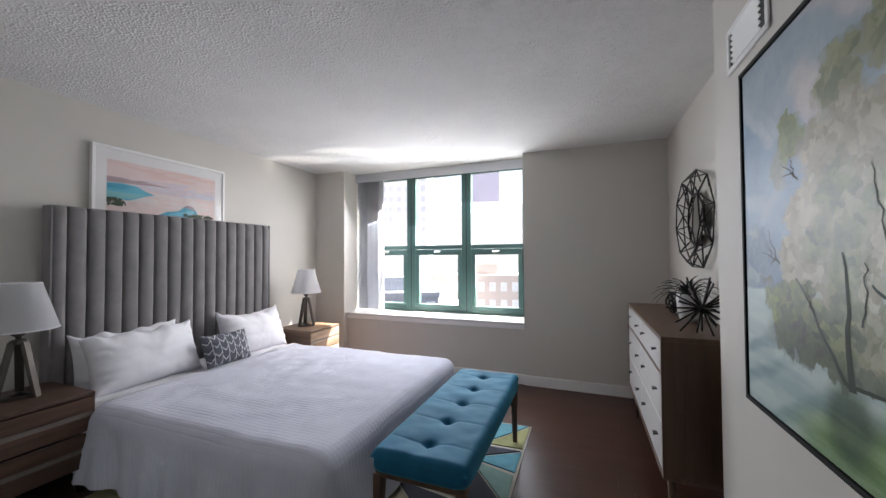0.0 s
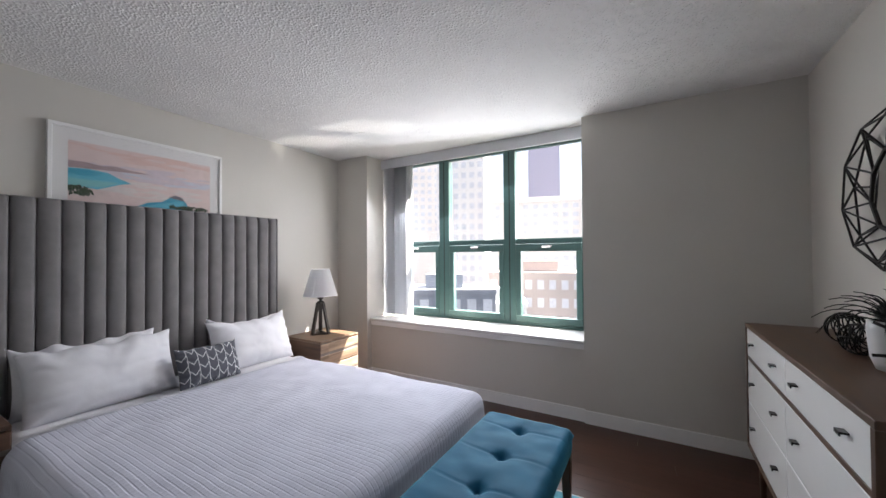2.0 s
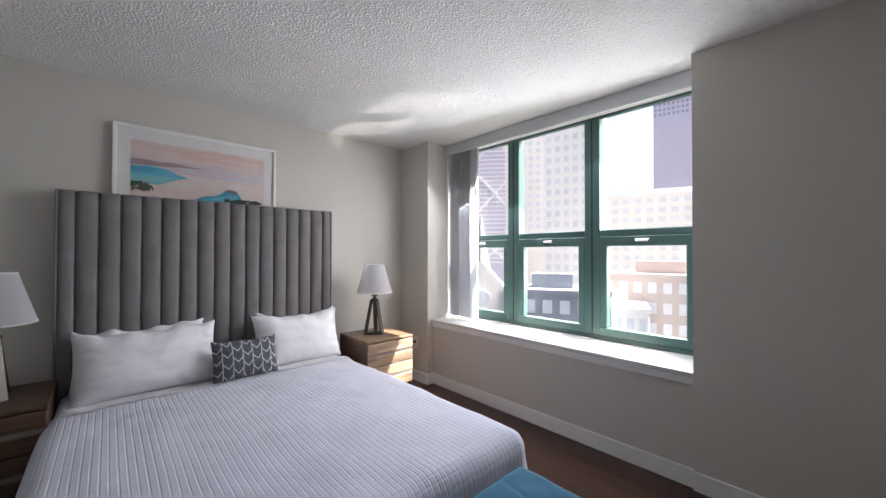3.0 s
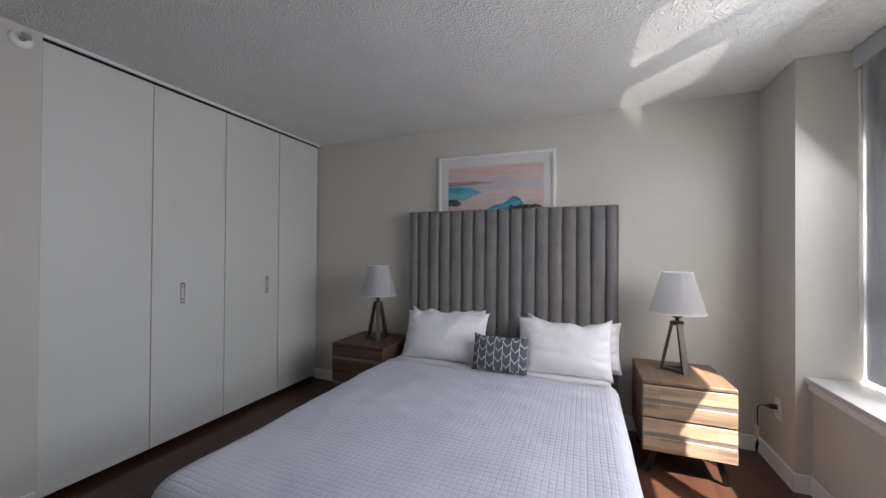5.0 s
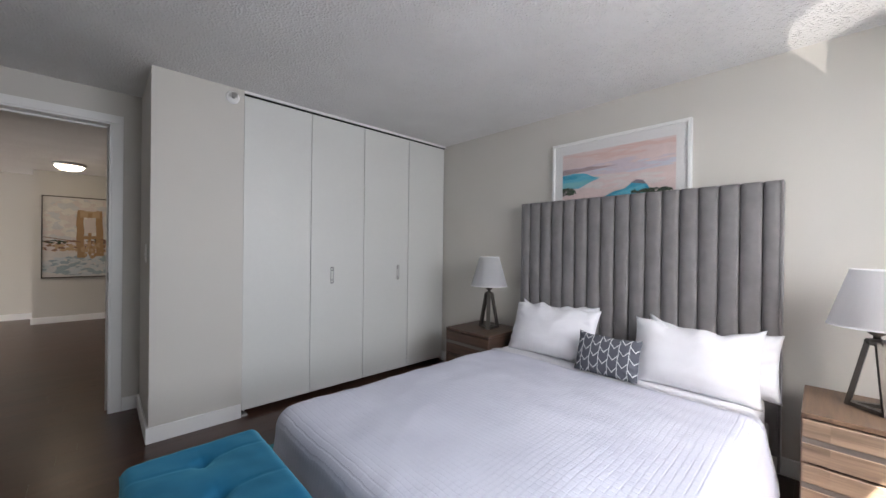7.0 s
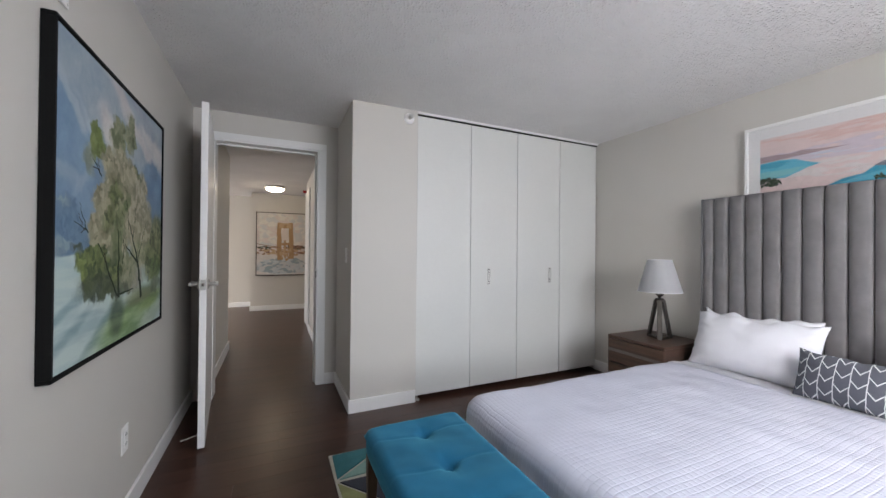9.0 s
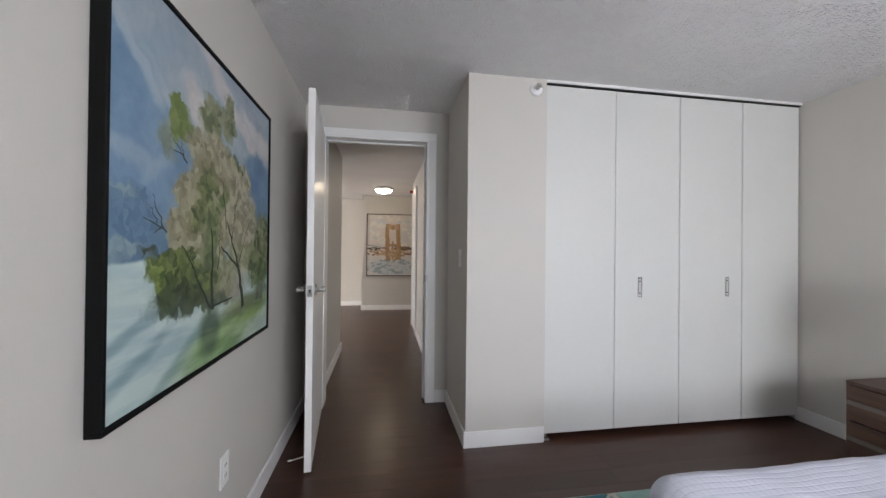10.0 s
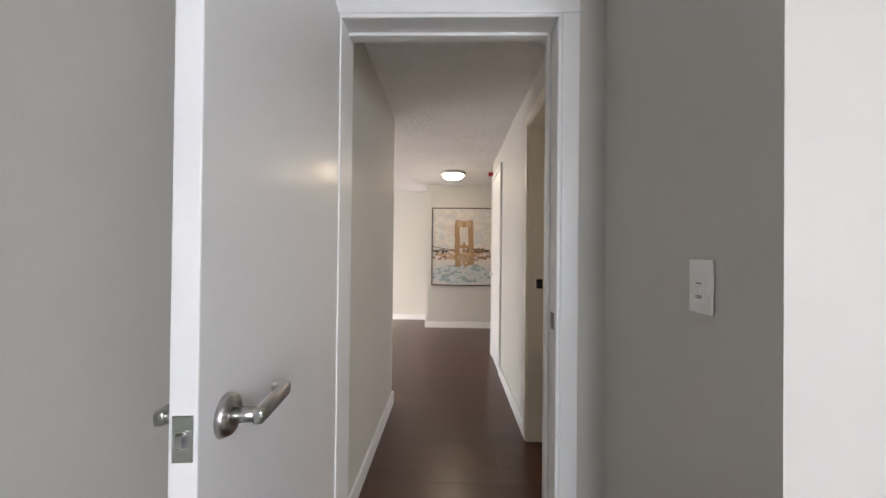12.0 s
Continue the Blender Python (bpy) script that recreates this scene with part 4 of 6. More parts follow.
for col in range(2):
    a = -dl + 0.024 if col == 0 else 0.002
    c = -0.002 if col == 0 else dl - 0.024
    for z0, z1 in rows:
        dr = part("drawer", box(0.004, 0.024, a, c, z0, z1, 0.002), M_LACQUER, dresser, "white lacquered drawer front")
        part("drawer_box", box(0.024, dd - 0.03, a + 0.012, c - 0.012, z0 + 0.01, z1 - 0.03), M_WALNUT_Y, dr)
        for q in (0.20, 0.80):
            yy, zz_ = a + (c - a) * q, z0 + (z1 - z0) * 0.56
            bm = box(-0.014, 0.006, yy - 0.016, yy + 0.016, zz_ - 0.003, zz_ + 0.003, 0.001)
            bx(bm, -0.016, -0.012, yy - 0.016, yy + 0.016, zz_ - 0.009, zz_ + 0.003, 0.001)
            part("pull", bm, M_BLACKMETAL, dr, "small dark metal tab pull")
for sx in (0.05, dd - 0.05):
    for sy in (-1, 1):
        bm = bmesh.new()
        rod(bm, (sx, sy * (dl - 0.06), 0.0), (sx, sy * (dl - 0.09), DZ0 + 0.001), 0.013, 0.022, 14)
        part("leg", bm, M_WALNUT_Z, dresser, "", True)

# ornaments on the dresser
spiky = thing("rod_sculpture", (0.665, 2.89, DZ1), "black metal starburst sculpture of thin rods", "sculpture")
rs = random.Random(5)
for k in range(34):
    zc = 1 - 2 * (k + 0.5) / 34
    a = k * 2.39996 + rs.uniform(-0.2, 0.2)
    rxy = math.sqrt(1 - zc * zc)
    L = 0.150 * rs.uniform(0.86, 1.06)
    d = Vector((rxy * math.cos(a), rxy * math.sin(a), zc))
    e = d * L
    if e.z < -0.118:
        e *= 0.118 / -e.z
    if e.x > 0.17:
        e *= 0.17 / e.x
    part("spike", rod(bmesh.new(), d * 0.01 + Vector((0, 0, 0.122)), e + Vector((0, 0, 0.122)), 0.0046, 0.0042, 8), M_BLACKMETAL, spiky, "", True)
part("core", lathe([(0.002, 0.098), (0.018, 0.105), (0.025, 0.122), (0.018, 0.139), (0.002, 0.146)], 14), M_BLACKMETAL, spiky, "", True)

plant = thing("potted_succulent", (0.70, 3.27, DZ1), "dark spiky artificial succulent in a pale ceramic pot", "plant")
part("pot", lathe([(0.042, 0.0), (0.055, 0.04), (0.062, 0.125), (0.060, 0.155), (0.054, 0.155), (0.054, 0.135), (0.002, 0.133)], 28), M_CERAMIC, plant, "", True)
M_LEAF = plain("dark_leaf", (0.012, 0.017, 0.014), 0.45, grain=60, relief=0.0006, vary=0.4)
for k in range(38):
    a = k * 2.39996
    el = 0.15 + 1.25 * (k / 38) ** 0.8
    L = 0.19 - 0.05 * (k / 38) + rs.uniform(-0.015, 0.015)

    def blade(u, w, a=a, el=el, L=L):
        r = L * u
        bend = el - 0.55 * u * u
        wd = 0.023 * (1 - u) ** 0.7 * (0.35 + 0.65 * math.sin(math.pi * min(1, u * 1.6 + 0.25))) * (2 * w - 1)
        x, z = r * math.cos(bend), r * math.sin(bend) + 0.003 * abs(2 * w - 1)
        return (x * math.cos(a) - wd * math.sin(a), x * math.sin(a) + wd * math.cos(a), 0.142 + z)
    bm = grid(8, 2, blade)
    for p in bm.verts:
        p.co.x = min(p.co.x, EX2 - 0.70 - 0.006)
    bmesh.ops.solidify(bm, geom=bm.faces[:], thickness=0.0012)
    part("leaf", bm, M_LEAF, plant, "", True)

for n, (ox, oy, orr, lab) in enumerate(((0.72, 3.67, 0.062, "black wire ball resting on the dresser"), (0.69, 3.47, 0.055, "smaller black wire ball resting on the dresser"))):
    ball = thing("wire_ball", (ox, oy, DZ1), lab, "ornament", "wire balls on the dresser")
    for k in range(13):
        rot = Euler((rs.uniform(0, 3.1), rs.uniform(0, 3.1), rs.uniform(0, 3.1))).to_matrix()
        bm = bmesh.new()
        prev = None
        ring = []
        lat = rs.uniform(-0.45, 0.45) * orr
        rad = math.sqrt(orr * orr - lat * lat)
        N = 30
        rings = []
        for i in range(N):
            th = 2 * math.pi * i / N
            cpt = rot @ Vector((rad * math.cos(th), rad * math.sin(th), lat)) + Vector((0, 0, orr + 0.003))
            rad_dir = rot @ Vector((math.cos(th), math.sin(th), 0))
            ax = rot @ Vector((0, 0, 1))
            rings.append([bm.verts.new(cpt + 0.0026 * (math.cos(q) * rad_dir + math.sin(q) * ax)) for q in (0, 1.257, 2.513, 3.77, 5.027)])
        for i in range(N):
            for q in range(5):
                bm.faces.new((rings[i][q], rings[(i + 1) % N][q], rings[(i + 1) % N][(q + 1) % 5], rings[i][(q + 1) % 5]))
        part("wire_hoop", bm, M_BLACKMETAL, ball, "", True)

# ---- faceted wire mirror on the east wall ----
mir = thing("wall_mirror", (EX2, 3.50, 1.475), "wall mirror in a faceted dark bronze wire frame", "mirror", rz=-90)
NR = 9


def ring_pt(r, y, k, n=NR, ph=0.0, sx=1.05):
    a = 2 * math.pi * (k + ph) / n + math.pi / 2
    return (r * sx * math.cos(a), y, r * math.sin(a))


outer = [ring_pt(0.315, -0.03, k) for k in range(NR)]
midr = [ring_pt(0.265, -0.085, k, ph=0.5) for k in range(NR)]
inner = [ring_pt(0.165, -0.035, k, ph=0.5) for k in range(NR)]
back = [ring_pt(0.235, -0.006, k) for k in range(NR)]
for k in range(NR):
    j = (k + 1) % NR
    for a, c in ((outer[k], outer[j]), (outer[k], midr[k]), (midr[k], outer[j]), (midr[k], midr[j]), (midr[k], inner[k]), (inner[k], outer[k]), (inner[k], midr[(k - 1) % NR]), (outer[k], back[k])):
        part("wire", rod(bmesh.new(), a, c, 0.0042, sides=6), M_WIRE, mir)
bm = bmesh.new()
for k in range(NR):
    a, c = Vector(inner[k]), Vector(inner[(k + 1) % NR])
    beam(bm, a, c, 0.012, 0.014, (0, 1, 0))
part("inner_frame", bm, M_WIRE, mir)
bm = rod(bmesh.new(), (0, -0.031, 0), (0, -0.037, 0), 0.168, sides=36)
part("mirror_glass", bm, M_MIRROR, mir, "silvered mirror glass")
bm = bmesh.new()
rod(bm, (0, -0.002, 0.16), (0, -0.03, 0.16), 0.006)
rod(bm, (0.0, -0.002, -0.16), (0.0, -0.03, -0.16), 0.006)
part("wall_standoff", bm, M_BRONZE, mir)


# ---- paintings ----
def blob(bm, cx, cz, rx, rz_, rot, y, rnd, n=11, rag=0.28):
    c, s = math.cos(rot), math.sin(rot)
    pts_ = []
    for k in range(n):
        a = 2 * math.pi * k / n
        q = 1 + rnd.uniform(-rag, rag)
        u, w = rx * q * math.cos(a), rz_ * q * math.sin(a)
        pts_.append((cx + u * c - w * s, cz + u * s + w * c))
    return pts_


class Painter:
    """Lays flat dabs of paint on a canvas, clipped to its edges."""

    def __init__(self, w, h, y0, seed):
        self.w, self.h, self.y, self.rnd, self.bm, self.mats = w, h, y0, random.Random(seed), bmesh.new(), []

    def face(self, mat, pts_):
        self.y -= 0.0000022
        w, h = self.w, self.h
        f = self.bm.faces.new([self.bm.verts.new((max(-w / 2, min(w / 2, x)), self.y, max(0.0, min(h, z)))) for x, z in pts_])
        if mat not in self.mats:
            self.mats.append(mat)
        f.material_index = self.mats.index(mat)

    def dab(self, mat, u, v, ru, rv, rot=0.0, n=11, rag=0.28):
        self.face(mat, blob(None, (u - 0.5) * self.w, (1 - v) * self.h, ru * self.w, rv * self.h, rot, self.y, self.rnd, n, rag))

    def area(self, mats, pts_, n, size, rot=(0, 0), flat=1.0, rag=0.28):
        """Scatters dabs of paint inside an ellipse (u, v, ru, rv)."""
        u0, v0, ru, rv = pts_
        for _ in range(int(2.4 * n)):
            a, q = self.rnd.uniform(0, 6.283), math.sqrt(self.rnd.random())
            s = 0.70 * self.rnd.uniform(*size)
            self.dab(self.rnd.choice(mats), u0 + ru * q * math.cos(a), v0 + rv * q * math.sin(a), s, s * flat, self.rnd.uniform(*rot), rag=rag)

    def line(self, mat, u0, v0, u1, v1, w0, w1, steps=7, wob=0.008):
        L, R = [], []
        for k in range(steps + 1):
            f = k / steps
            u = u0 + (u1 - u0) * f + self.rnd.uniform(-wob, wob)
            v = v0 + (v1 - v0) * f
            ww = (w0 + (w1 - w0) * f) / 2
            dx, dz = (u1 - u0) * self.w, -(v1 - v0) * self.h
            ln = math.hypot(dx, dz) or 1
            px, pz = -dz / ln * ww, dx / ln * ww
            x, z = (u - 0.5) * self.w, (1 - v) * self.h
            L.append((x + px, z + pz))
            R.append((x - px, z - pz))
        for k in range(steps):
            self.face(mat, (L[k], L[k + 1], R[k + 1], R[k]))

    def poly(self, mat, pts_):
        self.face(mat, [((u - 0.5) * self.w, (1 - v) * self.h) for u, v in pts_])

    def finish(self, parent):
        ob = part("brushwork", self.bm, self.mats[0], parent)
        for m in self.mats[1:]:
            ob.data.materials.append(m)
        tagged(ob, kind="stuff")


paint_cache = {}


def oil(r, g, bl, rough=0.45):
    key = (r, g, bl)
    if key not in paint_cache:
        paint_cache[key] = plain("oil_paint", key, rough, grain=35, relief=0.0006, vary=0.10, big=9)
    return paint_cache[key]


# the large landscape
PW, PH = 1.056, 1.022
big = thing("landscape_painting", (EX - 0.001, 1.716, 0.803), "large framed painting of river trees in blue, cream and green", "painting", rz=-90)
canvas = part("canvas", box(-PW / 2 + 0.014, PW / 2 - 0.014, -0.020, -0.004, 0.02, PH - 0.02), oil(0.17, 0.27, 0.38), big)
FR = 0.012
for q in ((-PW / 2, PW / 2, 0, FR), (-PW / 2, PW / 2, PH - FR, PH)):
    part("frame_bar", box(q[0], q[1], -0.034, -0.001, q[2], q[3], 0.0015), M_FRAME, big, "black wooden frame")
for q in ((-PW / 2, -PW / 2 + FR), (PW / 2 - FR, PW / 2)):
    part("frame_bar", box(q[0], q[1], -0.0335, -0.001, FR, PH - FR, 0.0015), M_FRAME, big, "black wooden frame")
art = new("picture_area")
art.parent = big
art.location = (0, 0, FR)
CW, CH = PW - 2 * FR, PH - 2 * FR


class Canvas:
    """A painted picture as one material: soft or ragged washes laid over each other."""

    def __init__(self, name, w, h):
        self.m, self.t, self.b = nodes(name)
        t = self.t
        tc = t.nodes.new("ShaderNodeTexCoord")
        sep, comb = t.nodes.new("ShaderNodeSeparateXYZ"), t.nodes.new("ShaderNodeCombineXYZ")
        t.links.new(tc.outputs["Object"], sep.inputs[0])
        for k, mul_, add_, to in (("X", 1 / w, 0.5, "X"), ("Z", -1 / h, 1.0, "Y")):
            q = t.nodes.new("ShaderNodeMath")
            q.operation = "MULTIPLY_ADD"
            q.inputs[1].default_value, q.inputs[2].default_value = mul_, add_
            t.links.new(sep.outputs[k], q.inputs[0])
            t.links.new(q.outputs[0], comb.inputs[to])
        uv = comb.outputs[0]
        # three ways of laying the brush: smooth, in leafy dabs, in long slanting strokes
        soft = self.jitter(uv, 7, 0.06, 3)
        fine = self.jitter(uv, 34, 0.022, 2)
        cell = t.nodes.new("ShaderNodeTexVoronoi")
        cell.feature = "SMOOTH_F1"
        cell.inputs["Smoothness"].default_value = 0.3
        cell.inputs["Scale"].default_value = 46
        t.links.new(self.jitter(fine, 9, 0.03, 2), cell.inputs["Vector"])
        dab = self.blend(cell.outputs["Position"], fine, 0.55)
        leaf = self.jitter(dab, 13, 0.055, 3)
        mp = t.nodes.new("ShaderNodeMapping")
        mp.inputs["Rotation"].default_value = (0, 0, radians(22))
        mp.inputs["Scale"].default_value = (2.6, 15, 1)
        t.links.new(uv, mp.inputs["Vector"])
        self.space = {"s": soft, "l": leaf, "w": self.jitter(uv, 6, 0.022, 2)}
        bw = t.nodes.new("ShaderNodeRGBToBW")
        t.links.new(cell.outputs["Color"], bw.inputs[0])
        stroke = tex_noise(t, mp.outputs[0], 1.3, 3)
        tone_s = ramp(t, tex_noise(t, soft, 9, 5, 0.65), [(0.36, (0, 0, 0)), (0.64, (1, 1, 1))])
        tone_l = t.nodes.new("ShaderNodeMixRGB")
        tone_l.inputs["Fac"].default_value = 0.55
        t.links.new(bw.outputs[0], tone_l.inputs["Color1"])
        t.links.new(tex_noise(t, fine, 16, 4), tone_l.inputs["Color2"])
        lf = ramp(t, tone_l.outputs[0], [(0.34, (0, 0, 0)), (0.64, (1, 1, 1))])
        self.tone = {"s": tone_s, "l": lf, "w": ramp(t, stroke, [(0.40, (0, 0, 0)), (0.60, (1, 1, 1))])}
        self.weave = tex_noise(t, uv, 260, 2)
        self.top = None

    def jitter(self, vec, scale, amount, detail):
        t = self.t
        n = t.nodes.new("ShaderNodeTexNoise")
        n.inputs["Scale"].default_value, n.inputs["Detail"].default_value = scale, detail
        t.links.new(vec, n.inputs["Vector"])
        q = t.nodes.new("ShaderNodeVectorMath")
        q.operation = "SUBTRACT"
        q.inputs[1].default_value = (0.5, 0.5, 0.5)
        t.links.new(n.outputs["Color"], q.inputs[0])
        r = t.nodes.new("ShaderNodeVectorMath")
        r.operation = "MULTIPLY_ADD"
        r.inputs[1].default_value = (2 * amount, 2 * amount, 0)
        t.links.new(q.outputs[0], r.inputs[0])
        t.links.new(vec, r.inputs[2])
        return r.outputs[0]

    def blend(self, a_, b_, fac):
        q = self.t.nodes.new("ShaderNodeMixRGB")
        q.inputs["Fac"].default_value = fac
        self.t.links.new(a_, q.inputs["Color1"])
        self.t.links.new(b_, q.inputs["Color2"])
        return q.outputs[0]

    def wash(self, how, c0, c1, u=0.5, v=0.5, ru=9.0, rv=9.0, rot=0.0, soft=0.12, strength=1.0):
        """One wash of mixed colour inside an ellipse."""
        t = self.t
        col = t.nodes.new("ShaderNodeMixRGB")
        t.links.new(self.tone[how], col.inputs["Fac"])
        col.inputs["Color1"].default_value, col.inputs["Color2"].default_value = rgb(c0), rgb(c1)
        if self.top is None:
            self.top = col.outputs[0]
            return
        mp = t.nodes.new("ShaderNodeMapping")
        mp.vector_type = "TEXTURE"
        mp.inputs["Location"].default_value = (u, v, 0)
        mp.inputs["Rotation"].default_value = (0, 0, radians(rot))
        mp.inputs["Scale"].default_value = (ru, rv, 1)
        t.links.new(self.space[how], mp.inputs["Vector"])
        ln = t.nodes.new("ShaderNodeVectorMath")
        ln.operation = "LENGTH"
        t.links.new(mp.outputs[0], ln.inputs[0])
        mr = t.nodes.new("ShaderNodeMapRange")
        mr.interpolation_type = "SMOOTHSTEP"
        mr.inputs["From Min"].default_value, mr.inputs["From Max"].default_value = 1 - soft, 1 + soft
        mr.inputs["To Min"].default_value, mr.inputs["To Max"].default_value = strength, 0.0
        t.links.new(ln.outputs["Value"], mr.inputs["Value"])
        mx_ = t.nodes.new("ShaderNodeMixRGB")
        t.links.new(mr.outputs[0], mx_.inputs["Fac"])
        t.links.new(self.top, mx_.inputs["Color1"])
        t.links.new(col.outputs[0], mx_.inputs["Color2"])
        self.top = mx_.outputs[0]

    def finish(self):
        self.t.links.new(self.top, self.b.inputs["Base Color"])
        self.b.inputs["Roughness"].default_value = 0.42
        n1 = bump(self.t, self.b, self.weave, 0.25, 0.0006)
        bump(self.t, self.b, tex_noise(self.t, self.space["w"], 24, 6, 0.7), 0.35, 0.004, n1)
        return self.m


cv = Canvas("landscape_oils", CW, CH)
W = cv.wash
W("s", (0.26, 0.34, 0.41), (0.36, 0.42, 0.46))
# clouds, then the two mountains
W("s", (0.46, 0.44, 0.45), (0.58, 0.55, 0.53), 0.62, 0.12, 0.42, 0.035, 24, 0.6)
W("s", (0.50, 0.48, 0.48), (0.62, 0.59, 0.57), 0.36, 0.20, 0.10, 0.05, 40, 0.5)
W("s", (0.48, 0.47, 0.47), (0.60, 0.57, 0.55), 0.88, 0.15, 0.20, 0.05, 18, 0.5)
W("s", (0.25, 0.30, 0.38), (0.34, 0.38, 0.43), 0.75, 0.05, 0.22, 0.035, 20, 0.6)
W("s", (0.14, 0.24, 0.36), (0.20, 0.31, 0.43), -0.06, 0.46, 0.27, 0.48, -30, 0.08)
W("s", (0.15, 0.25, 0.37), (0.21, 0.32, 0.44), 0.20, 0.50, 0.24, 0.24, 0, 0.2)
W("s", (0.34, 0.42, 0.48), (0.42, 0.48, 0.52), 0.07, 0.17, 0.14, 0.020, 48, 0.5, 0.8)
W("s", (0.32, 0.40, 0.47), (0.42, 0.48, 0.52), 0.17, 0.22, 0.09, 0.018, 50, 0.5, 0.7)
W("s", (0.28, 0.37, 0.45), (0.36, 0.44, 0.50), 0.06, 0.42, 0.09, 0.022, 12, 0.6, 0.75)
W("s", (0.27, 0.36, 0.44), (0.34, 0.42, 0.48), 0.16, 0.44, 0.06, 0.018, -20, 0.6, 0.65)
W("l", (0.085, 0.16, 0.255), (0.135, 0.225, 0.32), 0.02, 0.575, 0.17, 0.10, 10, 0.15)
W("l", (0.085, 0.16, 0.255), (0.135, 0.225, 0.32), 0.14, 0.62, 0.16, 0.06, 0, 0.2)
W("l", (0.20, 0.29, 0.33), (0.30, 0.38, 0.38), 0.035, 0.49, 0.045, 0.012, 25, 0.5, 0.7)
W("l", (0.20, 0.29, 0.33), (0.30, 0.38, 0.38), 0.05, 0.625, 0.06, 0.016, 0, 0.5, 0.7)
W("s", (0.11, 0.195, 0.31), (0.18, 0.28, 0.40), 0.86, 0.42, 0.20, 0.20, 20, 0.10)
# river, its shadows and the bank
W("w", (0.42, 0.54, 0.54), (0.50, 0.60, 0.57), 0.3, 10.655, 60, 10.0, 0, 0.0006)
W("w", (0.34, 0.46, 0.47), (0.50, 0.60, 0.57), 0.2, 0.98, 0.55, 0.22, -8, 0.3)
W("w", (0.18, 0.29, 0.34), (0.30, 0.42, 0.45), 0.16, 0.80, 0.17, 0.014, -14, 0.7, 0.8)
W("w", (0.17, 0.27, 0.31), (0.28, 0.39, 0.41), 0.02, 0.845, 0.13, 0.014, -18, 0.7, 0.85)
W("w", (0.17, 0.27, 0.31), (0.28, 0.39, 0.41), 0.08, 0.90, 0.16, 0.016, -24, 0.7, 0.8)
W("w", (0.16, 0.27, 0.27), (0.26, 0.37, 0.36), 0.24, 0.955, 0.22, 0.020, -28, 0.7, 0.8)
W("w", (0.15, 0.26, 0.11), (0.34, 0.46, 0.27), 0.62, 0.955, 0.36, 0.085, -6, 0.3)
W("w", (0.15, 0.25, 0.08), (0.28, 0.40, 0.18), 0.60, 0.90, 0.28, 0.05, -10, 0.5, 0.8)
W("w", (0.40, 0.50, 0.42), (0.50, 0.58, 0.50), 0.85, 0.965, 0.18, 0.035, -12, 0.5, 0.8)
W("w", (0.035, 0.075, 0.045), (0.10, 0.16, 0.085), 0.44, 0.895, 0.06, 0.085, 12, 0.45, 0.9)
# the trees
CR0, CR1 = (0.19, 0.178, 0.10), (0.39, 0.36, 0.25)
LF0, LF1 = (0.036, 0.062, 0.018), (0.15, 0.19, 0.06)
W("l", (0.16, 0.19, 0.11), (0.30, 0.31, 0.20), 0.21, 0.34, 0.04, 0.045, 0, 0.4, 0.8)
W("l", (0.12, 0.165, 0.045), (0.20, 0.25, 0.085), 0.25, 0.275, 0.065, 0.062, 0, 0.12)
W("l", (0.13, 0.16, 0.08), (0.27, 0.28, 0.16), 0.44, 0.205, 0.075, 0.065, -20, 0.2)
W("l", (0.12, 0.15, 0.075), (0.26, 0.27, 0.16), 0.56, 0.165, 0.055, 0.075, 0, 0.2)
W("l", CR0, CR1, 0.44, 0.33, 0.15, 0.085, 0, 0.15)
W("l", CR0, CR1, 0.55, 0.42, 0.16, 0.15, 0, 0.15)
W("l", CR0, CR1, 0.42, 0.52, 0.17, 0.16, 0, 0.12)
W("l", CR0, CR1, 0.28, 0.46, 0.055, 0.04, 0, 0.2)
W("l", CR0, CR1, 0.29, 0.58, 0.085, 0.09, 0, 0.2)
W("l", (0.21, 0.197, 0.12), (0.41, 0.38, 0.275), 0.70, 0.55, 0.155, 0.19, -15, 0.15)
W("l", (0.21, 0.197, 0.12), (0.41, 0.38, 0.275), 0.68, 0.36, 0.085, 0.075, 20, 0.2)
W("l", LF0, LF1, 0.64, 0.30, 0.05, 0.025, 15, 0.4, 0.8)
W("l", LF0, LF1, 0.415, 0.42, 0.05, 0.06, 20, 0.25, 0.9)
W("l", LF0, LF1, 0.36, 0.52, 0.055, 0.05, -30, 0.3, 0.85)
W("l", (0.06, 0.13, 0.04), LF1, 0.52, 0.46, 0.03, 0.055, 30, 0.3, 0.8)
W("l", (0.20, 0.22, 0.13), (0.34, 0.34, 0.22), 0.44, 0.63, 0.07, 0.09, 0, 0.5, 0.7)
W("l", LF0, (0.26, 0.28, 0.15), 0.93, 0.62, 0.11, 0.15, 0, 0.2)
W("l", LF0, (0.22, 0.25, 0.11), 0.86, 0.73, 0.12, 0.08, 0, 0.3, 0.9)
W("l", (0.20, 0.165, 0.12), (0.30, 0.25, 0.18), 0.60, 0.77, 0.12, 0.05, 0, 0.4, 0.8)
W("l", (0.16, 0.18, 0.09), (0.30, 0.30, 0.19), 0.52, 0.72, 0.13, 0.07, 0, 0.4)
W("l", (0.05, 0.09, 0.03), (0.14, 0.19, 0.06), 0.44, 0.60, 0.05, 0.13, 10, 0.4, 0.75)
W("w", (0.13, 0.16, 0.07), (0.27, 0.30, 0.17), 0.72, 0.845, 0.20, 0.035, -4, 0.5, 0.9)
W("l", LF0, (0.20, 0.23, 0.10), 0.80, 0.66, 0.07, 0.06, 0, 0.4, 0.8)
